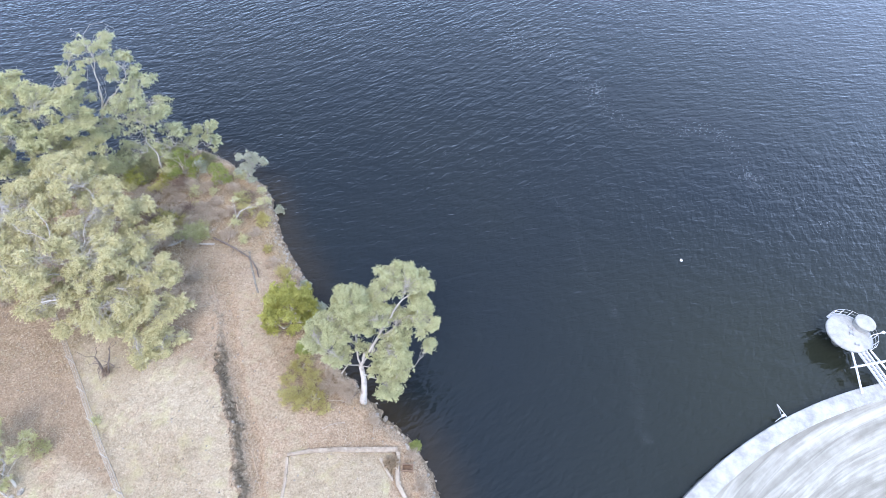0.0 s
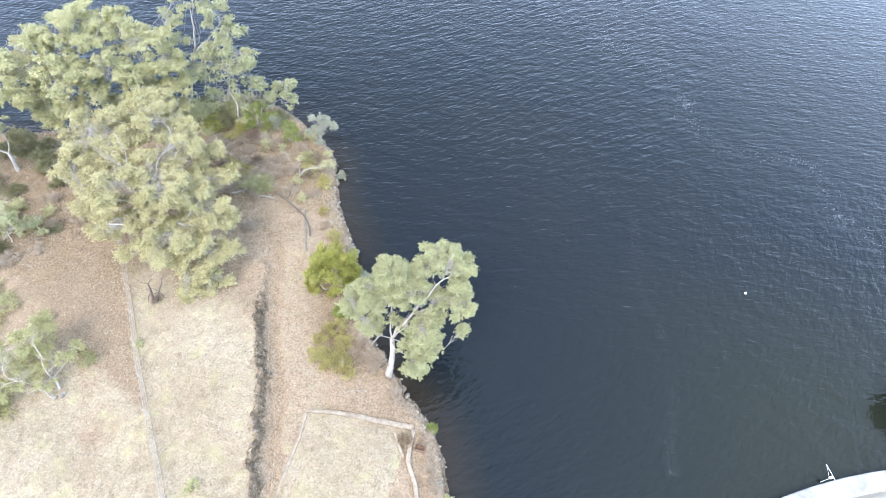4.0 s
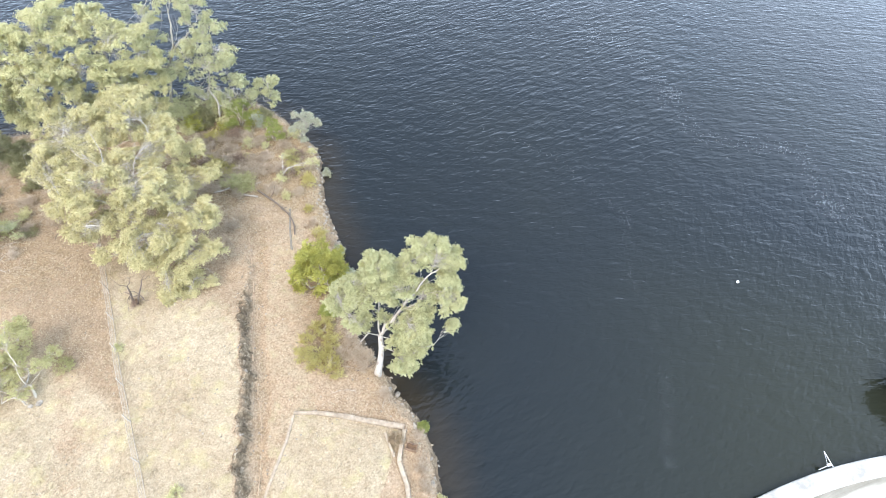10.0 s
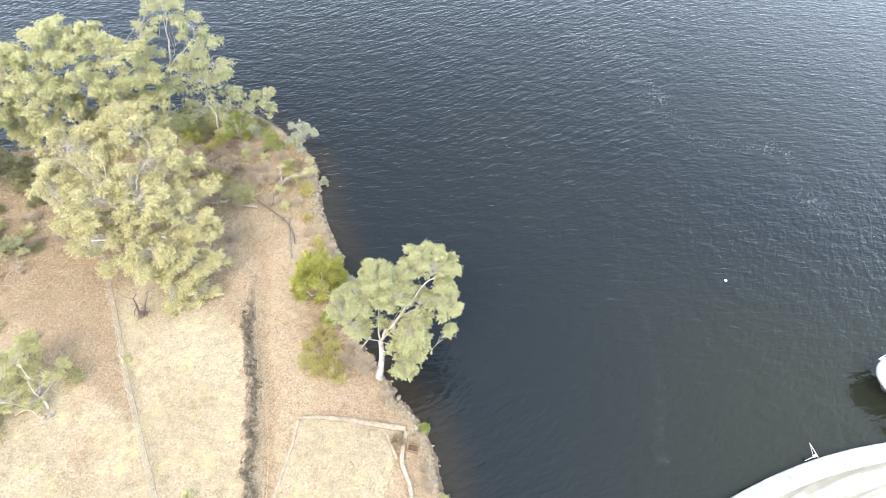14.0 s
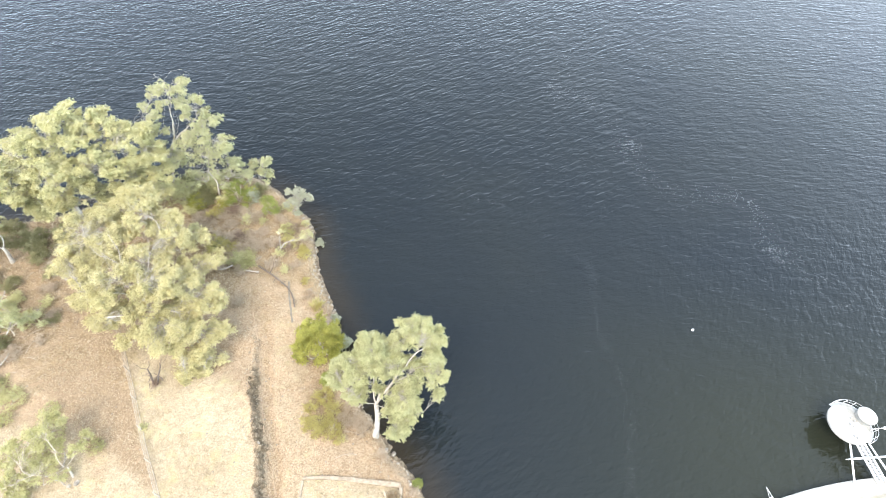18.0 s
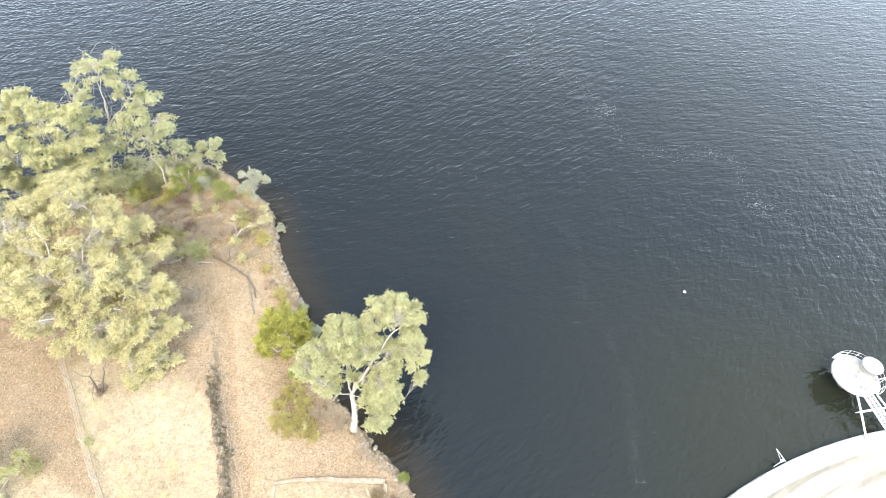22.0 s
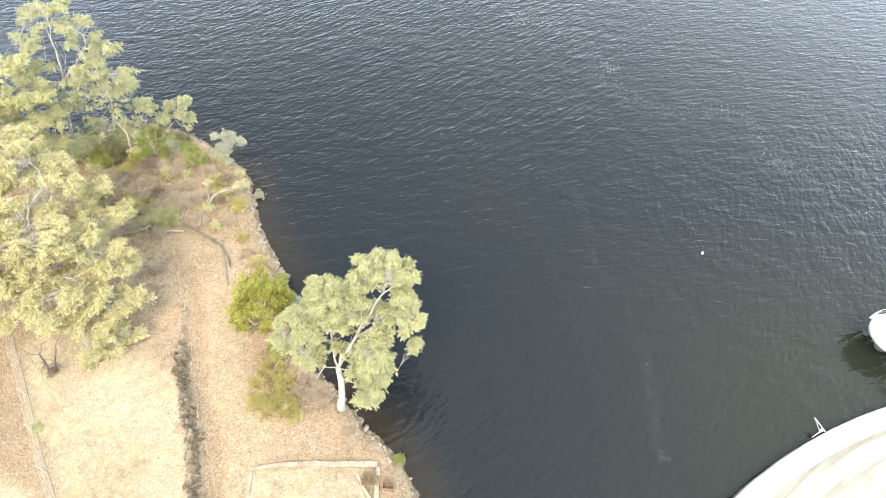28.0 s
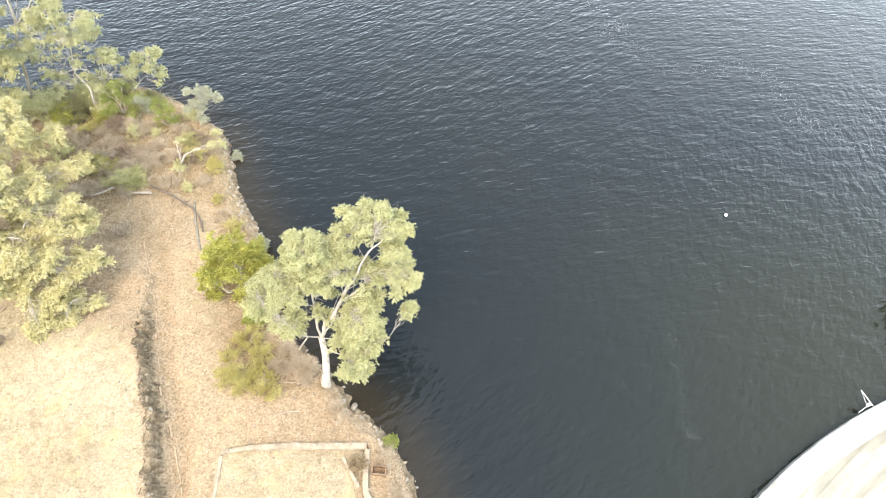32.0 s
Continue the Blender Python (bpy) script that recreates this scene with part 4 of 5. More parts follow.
gum_tree("gum_tree", (-28.7, 29.7), (-27.3, 29.9, 5.0), [(-25.6, 31.3, 10.8, 1.8), (-26.8, 31.2, 10.4, 1.2), (-23.7, 30.9, 10.0, 1.5), (-27.6, 30.4, 9.2, 1.2), (-24.3, 30.3, 9.1, 1.0), (-27.6, 29.5, 7.6, 1.3), (-27.3, 29.2, 6.4, 1.0), (-25.4, 29.0, 6.0, 0.9), (-26.4, 29.0, 5.4, 1.4)],
         LEAF_BLUE, "tall slender gum tree with sparse blue-green tufts", 11, trunk=0.125, clump=0.36, per=125, size=0.16, dense=0.85, bare=2, wide=0.22, droop=1.1, splay=0.4, wander=0.16, clear=0.9,
         leaders=[(0.8, [(-27.3, 29.9, 5.0), (-26.6, 30.2, 6.6), (-25.7, 30.3, 9.0), (-25.4, 30.2, 11.0)]), (0.5, [(-26.6, 30.2, 6.6), (-25.1, 30.5, 7.9), (-24.0, 30.5, 9.0)]),
                  (0.6, [(-27.3, 29.9, 5.0), (-28.1, 29.7, 6.4), (-28.2, 29.5, 8.2)])])
gum_tree("gum_tree", (-23.9, 29.5), (-23.7, 29.7, 2.6), [(-23.2, 31.0, 8.5, 1.55), (-22.3, 30.1, 7.4, 1.45), (-23.2, 29.4, 6.3, 1.6), (-24.8, 29.6, 6.6, 1.4), (-21.9, 30.3, 4.6, 1.2), (-21.2, 30.6, 3.2, 1.0), (-23.8, 29.9, 3.9, 1.1), (-24.5, 29.2, 4.8, 1.3), (-22.9, 29.2, 4.6, 1.2), (-22.6, 30.4, 5.8, 1.5), (-24.2, 30.6, 7.4, 1.4), (-25.2, 29.2, 3.6, 1.2), (-22.6, 30.0, 3.2, 1.0)],
         LEAF_BLUE, "gum tree with twisted bare white limbs on the point", 13, trunk=0.105, clump=0.36, per=130, size=0.16, dense=0.95, wander=0.24, bare=3, wide=0.22, droop=1.0, splay=0.4, clear=0.9,
         leaders=[(0.7, [(-23.7, 29.7, 2.6), (-24.5, 30.2, 3.6), (-23.9, 30.4, 5.4), (-24.0, 30.1, 7.0)]), (0.5, [(-23.9, 29.8, 2.4), (-22.8, 30.2, 3.0), (-22.1, 30.5, 3.7)])])
gum_tree("gum_tree", (-22.6, 31.6), (-21.4, 31.6, 2.2), [(-20.1, 31.8, 4.3, 0.95), (-19.6, 31.4, 3.6, 0.85), (-21.4, 31.2, 4.0, 0.8), (-19.7, 31.2, 2.8, 0.7)],
         LEAF_BLUE, "small gum sapling leaning out from the point", 15, trunk=0.09, clump=0.32, per=150, size=0.13, dense=0.75, bare=3, stout=1.2)
gum_tree("gum_tree", (-16.8, 29.3), (-16.7, 29.4, 1.2), [(-16.5, 30.0, 2.7, 0.9), (-15.9, 29.9, 2.3, 0.85), (-17.0, 29.5, 2.1, 0.75), (-16.2, 29.2, 1.8, 0.65)],
         LEAF_GREY, "small silver-grey tree with white branches by the shore", 17, trunk=0.08, clump=0.24, per=150, size=0.10, dense=1.1, bare=3, stout=1.2)
gum_tree("gum_tree", (-22.0, 5.2), (-22.5, 5.7, 1.8), [(-23.6, 7.2, 3.7, 1.35), (-24.6, 6.1, 3.3, 1.4), (-22.5, 6.4, 2.9, 1.1), (-23.5, 5.0, 2.5, 1.4), (-21.8, 7.5, 2.7, 0.6), (-24.6, 4.2, 2.2, 1.3), (-22.8, 5.0, 2.1, 0.9)],
         LEAF_MEADOW, "sparse yellow-green gum with white limbs on the dry lawn", 19, barkm=BARK_TAN, trunk=0.085, clump=0.32, per=150, size=0.13, dense=0.65, bare=2, wide=0.3, clear=1.2)
gum_tree("gum_tree", (-32.2, 13.2), (-32.2, 13.4, 2.0), [(-32.0, 14.1, 3.8, 1.4), (-30.9, 13.8, 2.8, 0.9), (-30.8, 14.6, 2.2, 0.6), (-33.2, 12.8, 3.1, 1.7)],
         LEAF_BLUE, "grey-green gum tree at the edge of the field", 21, barkm=BARK_TAN, trunk=0.065, clump=0.38, per=150, size=0.14, dense=0.7, bare=3)
gum_tree("gum_tree", (-37.0, 19.2), (-36.9, 19.4, 2.8), [(-36.7, 20.0, 5.0, 0.9), (-37.2, 19.3, 5.8, 1.9), (-38.6, 18.4, 5.2, 1.8)],
         LEAF_BLUE, "grey-green gum tree behind the field", 23, trunk=0.18, clump=0.42, per=170, size=0.16, dense=0.7, bare=4)

# small forked tree with bare white limbs
gum_tree("forked_sapling", (-16.1, 24.6), (-16.2, 24.95, 1.45), [(-16.5, 26.1, 2.2, 0.35), (-14.6, 26.2, 2.0, 0.16)],
         LEAF_OLIVE, "small forked sapling with bare white limbs on the bank", 25, trunk=0.06, clump=0.22, per=70, size=0.1, wander=0.2,
         leaders=[(0.9, [(-16.2, 24.95, 1.45), (-15.86, 25.26, 1.9), (-15.14, 25.7, 2.1), (-14.58, 26.12, 2.1)]), (0.7, [(-16.2, 24.95, 1.45), (-16.35, 25.4, 1.9), (-16.42, 25.75, 2.3)]), (0.55, [(-15.4, 25.5, 2.0), (-14.9, 25.5, 2.2), (-14.4, 25.7, 2.2)])])

# bushes
shrub("green_bush", (-10.05, 17.15), 2.4, 4.4, LEAF_GREEN, "dense rounded yellow-green bush on the bank", 31, clump=0.36, per=230, size=0.12, dense=0.85, stems=10)
shrub("grey_shrub", (-8.75, 18.3), 0.8, 1.8, LEAF_GREY, "silver-grey shrub beside the green bush", 32, clump=0.26, per=220, size=0.1)
shrub("grey_shrub", (-9.9, 20.0), 0.55, 1.0, LEAF_GREY, "silver-grey shrub at the waterline", 33, clump=0.22, per=200, size=0.09)
shrub("grey_shrub", (-8.3, 16.4), 0.7, 1.9, LEAF_GREY, "silver-grey shrub over the water", 34, clump=0.26, per=220, size=0.1)
shrub("lime_bush", (-8.55, 14.9), 0.75, 1.1, LEAF_LIME, "bright lime-green leafy bush", 35, clump=0.26, per=300, size=0.11)
shrub("grey_shrub", (-13.75, 27.1), 0.6, 0.9, LEAF_GREY, "small grey shrub hanging over the water", 36, clump=0.22, per=200, size=0.09)
shrub("shore_bush", (-0.95, 9.45), 0.48, 0.8, LEAF_LIME, "small yellow-green bush on the shore rocks", 37, clump=0.2, per=200, size=0.09)
shrub("shore_bush", (1.1, 5.9), 0.5, 0.8, LEAF_OLIVE, "small olive bush on the shore", 38, clump=0.22, per=200, size=0.09)
for k, (x, y, r, h) in enumerate(((-8.5, 13.6, 1.0, 0.8), (-7.7, 12.7, 0.9, 0.8), (-8.7, 11.6, 0.95, 0.9), (-7.3, 11.5, 1.0, 0.8), (-9.1, 12.6, 0.7, 0.6), (-6.6, 11.0, 0.6, 0.5), (-7.9, 11.0, 0.6, 0.6), (-11.6, 20.6, 0.7, 0.7), (-19.9, 24.4, 0.6, 0.6), (-13.2, 22.6, 0.5, 0.4), (-14.6, 25.6, 0.5, 0.4))):
    shrub("broom_bush", (x, y), r, h, LEAF_YELLOW, "low feathery olive-yellow bush on dry ground", 41 + k, clump=0.3, per=150, size=0.15, group="yellow bushes", wide=0.13, droop=-0.6, dense=0.62)
for k, (x, y, r, h) in enumerate(((-6.0, 12.5, 0.9, 0.8), (-6.5, 13.4, 0.7, 0.9), (-5.3, 12.6, 0.6, 0.9), (-6.9, 12.4, 0.6, 0.6), (-5.3, 11.9, 0.5, 0.5), (-10.6, 20.6, 0.5, 0.5), (-20.6, 25.6, 0.8, 0.5), (-17.6, 28.2, 0.8, 0.7), (-19.6, 27.8, 0.9, 0.6), (-22.4, 27.6, 1.0, 0.6), (-24.4, 26.8, 0.9, 0.7), (-16.6, 27.6, 0.6, 0.5), (-21.6, 26.6, 0.8, 0.5), (-18.4, 26.4, 0.8, 0.4), (-3.6, 10.6, 0.6, 0.4), (-1.0, 8.8, 0.5, 0.4), (-0.3, 7.2, 0.5, 0.35), (0.2, 6.4, 0.5, 0.35), (-33.6, 19.4, 0.9, 0.7), (-32.4, 17.4, 0.8, 0.5), (-31.4, 19.2, 0.8, 0.6), (-30.6, 15.4, 0.7, 0.5), (-29.2, 16.4, 0.8, 0.6), (-33.4, 14.2, 0.9, 0.6), (-30.0, 22.0, 0.9, 0.7), (-27.6, 24.0, 0.9, 0.6), (-20.9, 28.0, 1.0, 0.8), (-18.2, 24.9, 1.0, 0.6), (-17.2, 25.6, 0.8, 0.5), (-19.6, 25.6, 1.1, 0.7), (-16.4, 23.4, 0.8, 0.4), (-18.6, 22.4, 0.8, 0.5), (-22.2, 24.9, 1.0, 0.7), (-23.4, 26.4, 1.0, 0.8), (-20.6, 22.4, 0.8, 0.5), (-14.6, 23.9, 0.7, 0.4), (-15.0, 26.9, 0.6, 0.4), (-12.6, 21.4, 0.6, 0.4), (-17.6, 19.4, 0.6, 0.4), (-17.0, 17.6, 0.6, 0.35))):
    shrub("dry_bush", (x, y), r, h * 0.8, LEAF_BROWN, "leafless grey-brown twiggy bush", 151 + k, clump=0.26, per=95, size=0.24, group="dry bushes", wide=0.045, droop=-0.2, dense=0.8)
shrub("green_bush", (-18.75, 28.9), 1.05, 3.3, LEAF_LIME, "upright feathery green bush on the point", 61, clump=0.3, per=150, size=0.14, wide=0.2, droop=-0.5, dense=0.8)
shrub("green_bush", (-21.8, 29.4), 1.45, 3.0, LEAF_LIME, "broad feathery green bush under the trees", 62, clump=0.32, per=150, size=0.14, wide=0.2, droop=-0.5, dense=0.8)
shrub("grey_shrub", (-20.6, 29.7), 0.8, 2.1, LEAF_GREY, "grey dry bush between green ones", 63, clump=0.28, per=110, size=0.13, wide=0.2, droop=-0.4, dense=0.8)
shrub("green_bush", (-24.9, 28.8), 1.1, 2.0, LEAF_FOREST, "dark green bush among brown brush", 64, clump=0.3, per=150, size=0.13, wide=0.25, dense=0.8)
for k, (x, y, r, h) in enumerate(((-24.4, 30.2, 1.2, 2.0), (-26.4, 29.4, 1.2, 2.2), (-28.4, 29.7, 1.3, 2.0), (-29.9, 28.9, 1.2, 1.8))):
    shrub("olive_bush", (x, y), r, h, LEAF_OLIVE, "straggly olive bush under the slender trees", 251 + k, clump=0.3, per=90, size=0.13, group="olive bushes", wide=0.25, dense=0.7)
for k, (x, y, r, h) in enumerate(((-24.7, 28.7, 1.2, 1.4), (-26.0, 29.6, 1.0, 1.1), (-35.4, 17.1, 0.9, 0.9), (-37.6, 21.4, 1.1, 1.2), (-34.9, 19.9, 1.1, 1.2), (-36.4, 21.9, 1.0, 1.6), (-38.6, 20.4, 1.2, 1.3), (-33.2, 21.0, 1.0, 1.0), (-20.9, 31.2, 1.0, 1.2), (-27.4, 30.8, 1.2, 1.2), (-25.0, 31.8, 1.2, 1.2), (-23.2, 32.2, 1.0, 1.1), (-29.8, 30.2, 1.2, 1.2), (-31.6, 27.6, 1.3, 1.3), (-34.4, 22.6, 1.2, 1.2), (-39.6, 22.4, 1.3, 1.4), (-36.6, 15.4, 1.0, 1.0), (-35.8, 20.9, 1.2, 1.2), (-34.0, 21.8, 1.0, 1.2), (-37.4, 17.2, 1.2, 1.2), (-33.0, 18.6, 0.9, 0.8), (-32.2, 22.6, 1.1, 1.1), (-38.4, 16.0, 1.2, 1.0))):
    shrub("dark_bush", (x, y), r, h, LEAF_FOREST, "dark green bush in the undergrowth", 71 + k, clump=0.32, per=120, size=0.13, group="dark bushes", wide=0.3, dense=0.75)
for k, (x, y, r, h, m) in enumerate(((-21.4, 24.1, 1.2, 0.8, LEAF_YELLOW), (-18.9, 23.4, 1.3, 0.8, LEAF_OLIVE), (-20.0, 23.0, 0.8, 0.5, LEAF_OLIVE), (-24.0, 25.2, 1.0, 1.0, LEAF_OLIVE), (-15.2, 23.2, 0.5, 0.4, LEAF_OLIVE), (-11.6, 2.6, 0.45, 0.5, LEAF_OLIVE), (-19.2, 8.9, 0.25, 0.25, LEAF_OLIVE), (-16.4, 26.9, 0.8, 0.6, LEAF_YELLOW),
                                     (-25.4, 27.4, 1.0, 0.9, LEAF_OLIVE), (-17.6, 30.0, 0.8, 0.9, LEAF_OLIVE), (-23.0, 28.4, 0.8, 0.9, LEAF_GREEN), (-34.0, 16.0, 0.9, 0.8, LEAF_OLIVE), (-26.6, 28.4, 1.3, 2.0, LEAF_OLIVE), (-25.2, 28.0, 1.3, 1.7, LEAF_GREEN), (-24.9, 30.6, 1.3, 2.2, LEAF_OLIVE), (-22.9, 28.9, 1.0, 1.6, LEAF_OLIVE), (-21.2, 30.3, 1.0, 1.6, LEAF_GREEN), (-27.9, 28.3, 1.2, 1.8, LEAF_OLIVE), (-23.4, 27.2, 0.9, 0.9, LEAF_YELLOW), (-31.6, 16.2, 0.7, 0.6, LEAF_OLIVE), (-15.4, 28.4, 0.5, 0.6, LEAF_OLIVE))):
    shrub("low_bush", (x, y), r, h, m, "low olive-brown bush among dry grass", 181 + k, clump=0.3, per=100, size=0.12, group="low bushes", wide=0.25, dense=0.75)

for k, (x, y, r, h, m) in enumerate(((-25.1, 4.1, 1.3, 0.6, LEAF_MEADOW), (-24.1, 3.2, 1.1, 0.5, LEAF_MEADOW), (-24.9, 6.2, 1.4, 0.9, LEAF_MEADOW), (-25.0, 7.7, 1.1, 0.9, LEAF_OLIVE), (-25.9, 8.5, 1.0, 0.7, LEAF_OLIVE), (-21.6, 7.2, 0.8, 0.5, LEAF_MEADOW), (-22.6, 7.6, 0.7, 0.5, LEAF_OLIVE),
                                     (-29.0, 8.9, 1.2, 0.7, LEAF_OLIVE), (-30.4, 9.3, 1.2, 0.7, LEAF_OLIVE), (-28.6, 7.6, 0.9, 0.5, LEAF_MEADOW), (-26.6, 5.4, 1.0, 0.6, LEAF_MEADOW))):
    shrub("spreading_bush", (x, y), r, h, m, "low spreading yellow-green bush on the dry lawn", 301 + k, clump=0.26, per=60, size=0.13, group="spreading bushes", wide=0.18, dense=0.7, droop=-0.3)
for k, (x, y, r, h, m) in enumerate(((-33.5, 14.1, 1.2, 1.0, LEAF_OLIVE), (-32.1, 14.6, 1.0, 0.8, LEAF_MEADOW), (-34.1, 14.9, 1.1, 1.2, LEAF_OLIVE), (-30.2, 15.1, 0.6, 0.5, LEAF_FOREST), (-30.1, 13.2, 0.6, 0.4, LEAF_BROWN), (-31.2, 11.9, 0.9, 0.5, LEAF_BROWN), (-31.9, 10.9, 0.8, 0.5, LEAF_BROWN), (-32.6, 12.4, 0.9, 0.6, LEAF_FOREST), (-30.8, 9.9, 0.7, 0.5, LEAF_FOREST),
                                     (-20.9, 25.3, 0.7, 0.8, LEAF_BROWN), (-21.3, 24.3, 1.1, 0.6, LEAF_FOREST), (-18.6, 23.3, 1.3, 0.8, LEAF_MEADOW), (-21.4, 21.9, 0.9, 0.7, LEAF_BROWN), (-19.7, 26.0, 0.5, 0.4, LEAF_YELLOW), (-16.6, 27.3, 0.9, 0.9, LEAF_MEADOW), (-14.3, 25.2, 0.7, 0.4, LEAF_YELLOW), (-14.9, 27.2, 0.8, 0.5, LEAF_OLIVE))):
    shrub("scrub_bush", (x, y), r, h, m, "straggly dry scrub bush with bare twigs", 331 + k, clump=0.28, per=85, size=0.14, group="scrub bushes", wide=0.22, dense=0.8)

prng = np.random.default_rng(360)
for k in range(18):
    x, y, m = prng.uniform(-24.5, -15.6), prng.uniform(22.2, 28.2), (LEAF_RUSSET, LEAF_BROWN, LEAF_OLIVE, LEAF_RUSSET, LEAF_YELLOW)[k % 5]
    if float(shore_d(np.array([x]), np.array([y]))[0]) > 1.0:
        shrub("scrub_bush", (x, y), prng.uniform(0.5, 0.95), prng.uniform(0.5, 1.1), m, "straggly dry scrub bush with bare twigs", 361 + k, clump=0.26, per=75, size=0.17, group="scrub bushes", wide=0.12, dense=0.8, droop=-0.3)


# ---------------------------------------------------------------- fence
FENCE = [(-25.6, 15.9), (-24.5, 14.7), (-21.5, 11.4), (-18.1, 7.5), (-15.2, 4.5), (-13.1, 2.3), (-9.5, -1.5)]


def along(line, step):
    """Points at even steps along a polyline of the plan."""
    out, rest = [], 0.0
    for (ax, ay), (bx, by) in zip(line[:-1], line[1:]):
        d = math.hypot(bx - ax, by - ay)
        t = rest
        while t < d:
            out.append((ax + (bx - ax) * t / d, ay + (by - ay) * t / d))
            t += step
        rest = t - d
    return out


fence = thing("fence", (-19.0, 8.5, ground_at(-19.0, 8.5)), "low wire netting fence on thin weathered posts", "fence")
fo = Vector(fence.location)
for k, (x, y) in enumerate(along(FENCE, 2.4)):
    z = ground_at(x, y)
    tb = Tubes()
    lean = (random.uniform(-0.05, 0.05), random.uniform(-0.05, 0.05))
    tb.tube([Vector((x, y, z - 0.1)) - fo, Vector((x + lean[0], y + lean[1], z + 1.05)) - fo], [0.032, 0.028], 7)
    part("post", tb.mesh("post", POST), fence)
for h, r in ((0.03, 0.022), (0.45, 0.010), (0.80, 0.014)):
    tb = Tubes()
    line = [Vector((x, y, ground_at(x, y) + h)) - fo for x, y in along(FENCE, 1.2)]
    tb.tube(line, [r] * len(line), 4)
    part("wire", tb.mesh("wire", WIRE), fence)
tb = Tubes()
net = along(FENCE, 0.13)
for k in range(len(net) - 4):
    (x0, y0), (x1, y1) = net[k], net[k + 4]
    z0, z1 = ground_at(x0, y0), ground_at(x1, y1)
    tb.tube([Vector((x0, y0, z0 + 0.05)) - fo, Vector((x1, y1, z1 + 0.78)) - fo], [0.003, 0.003], 3)
    tb.tube([Vector((x1, y1, z1 + 0.05)) - fo, Vector((x0, y0, z0 + 0.78)) - fo], [0.003, 0.003], 3)
part("netting", tb.mesh("netting", WIRE), fence)


# ---------------------------------------------------------------- rocks
def rock_meshes(name, n, material, seed):
    out = []
    for k in range(n):
        bm = bmesh.new()
        bmesh.ops.create_icosphere(bm, subdivisions=2, radius=0.5)
        sx, sy, sz = 1.0, random.uniform(0.6, 0.95), random.uniform(0.45, 0.75)
        cuts = [Vector((random.gauss(0, 1), random.gauss(0, 1), random.gauss(0, 1))).normalized() for _ in range(11)]
        for v in bm.verts:
            p = v.co.copy()
            for c in cuts:
                over = p.dot(c) - 0.27
                if over > 0:
                    p -= c * over
            p *= 1 + 0.12 * noise.noise(p * 4 + Vector((k * 3.1, seed, 0)))
            v.co = Vector((p.x * sx, p.y * sy, p.z * sz))
        out.append(bm_mesh(name, bm, material))
    return out


PALE_ROCKS = rock_meshes("rock", 7, ROCK, 1)
GREY_ROCKS = rock_meshes("rock", 6, ROCK_GREY, 2)
rrng = np.random.default_rng(77)


def set_rock(x, y, size, meshes, label, group, sink=0.18):
    ob = new("rock", meshes[int(rrng.integers(0, len(meshes)))])
    z = max(ground_at(x, y), -0.15)
    ob.matrix_world = Matrix.Translation((x, y, z + size * (0.25 - sink))) @ Euler((rrng.uniform(-0.3, 0.3), rrng.uniform(-0.3, 0.3), rrng.uniform(0, 6.28))).to_matrix().to_4x4() @ Matrix.Scale(size, 4)
    return tagged(ob, label, "rock", group)


pts = along([tuple(p) for p in SHORE[5:27]], 0.24)
for k, (x, y) in enumerate(pts):
    steep = y > 19.8
    for _ in range(2 if steep else 1):
        off = rrng.uniform(0.0, 0.7) if steep else rrng.uniform(-0.15, 0.75)
        sz = float(rrng.uniform(0.12, 0.42) if steep else rrng.uniform(0.1, 0.38)) * (1.3 if rrng.random() < 0.1 else 1.0)
        set_rock(x - off * (0.85 if steep else 0.6), y - off * (0.4 if steep else 0.7), sz, PALE_ROCKS if rrng.random() < 0.7 else GREY_ROCKS,
                 "pale angular rock on the steep shore" if steep else "weathered rock at the waterline", "shore rocks")
for x, y in along([tuple(p) for p in LEDGE[2:13]], 0.15):
    if rrng.random() < 0.42 + 0.3 * math.sin(2.3 * y) * math.sin(0.9 * y + 1):
        set_rock(x + rrng.uniform(-0.1, 0.42), y + rrng.uniform(-0.2, 0.2), float(0.09 + 0.36 * rrng.random() ** 2.0), GREY_ROCKS if rrng.random() < 0.8 else PALE_ROCKS,
                 "grey rock in the broken face of the ledge", "ledge rocks", 0.12)
for x, y in along([(-15.3, 17.2), (-14.4, 15.4), (-13.6, 13.9)], 0.5):
    set_rock(x + rrng.uniform(-0.3, 0.3), y, float(rrng.uniform(0.15, 0.35)), GREY_ROCKS, "grey rock in the broken face of the ledge", "ledge rocks", 0.1)
for x, y, sz in ((-21.6, 5.0, 0.5), (-21.9, 4.7, 0.35), (-2.9, 11.0, 0.55), (-3.4, 11.2, 0.45), (-11.3, 9.4, 0.35), (-30.5, 14.9, 0.4), (-16.2, 14.9, 0.35)):
    set_rock(x, y, sz, PALE_ROCKS, "pale bleached rock lying on dry ground", "field rocks", 0.05)


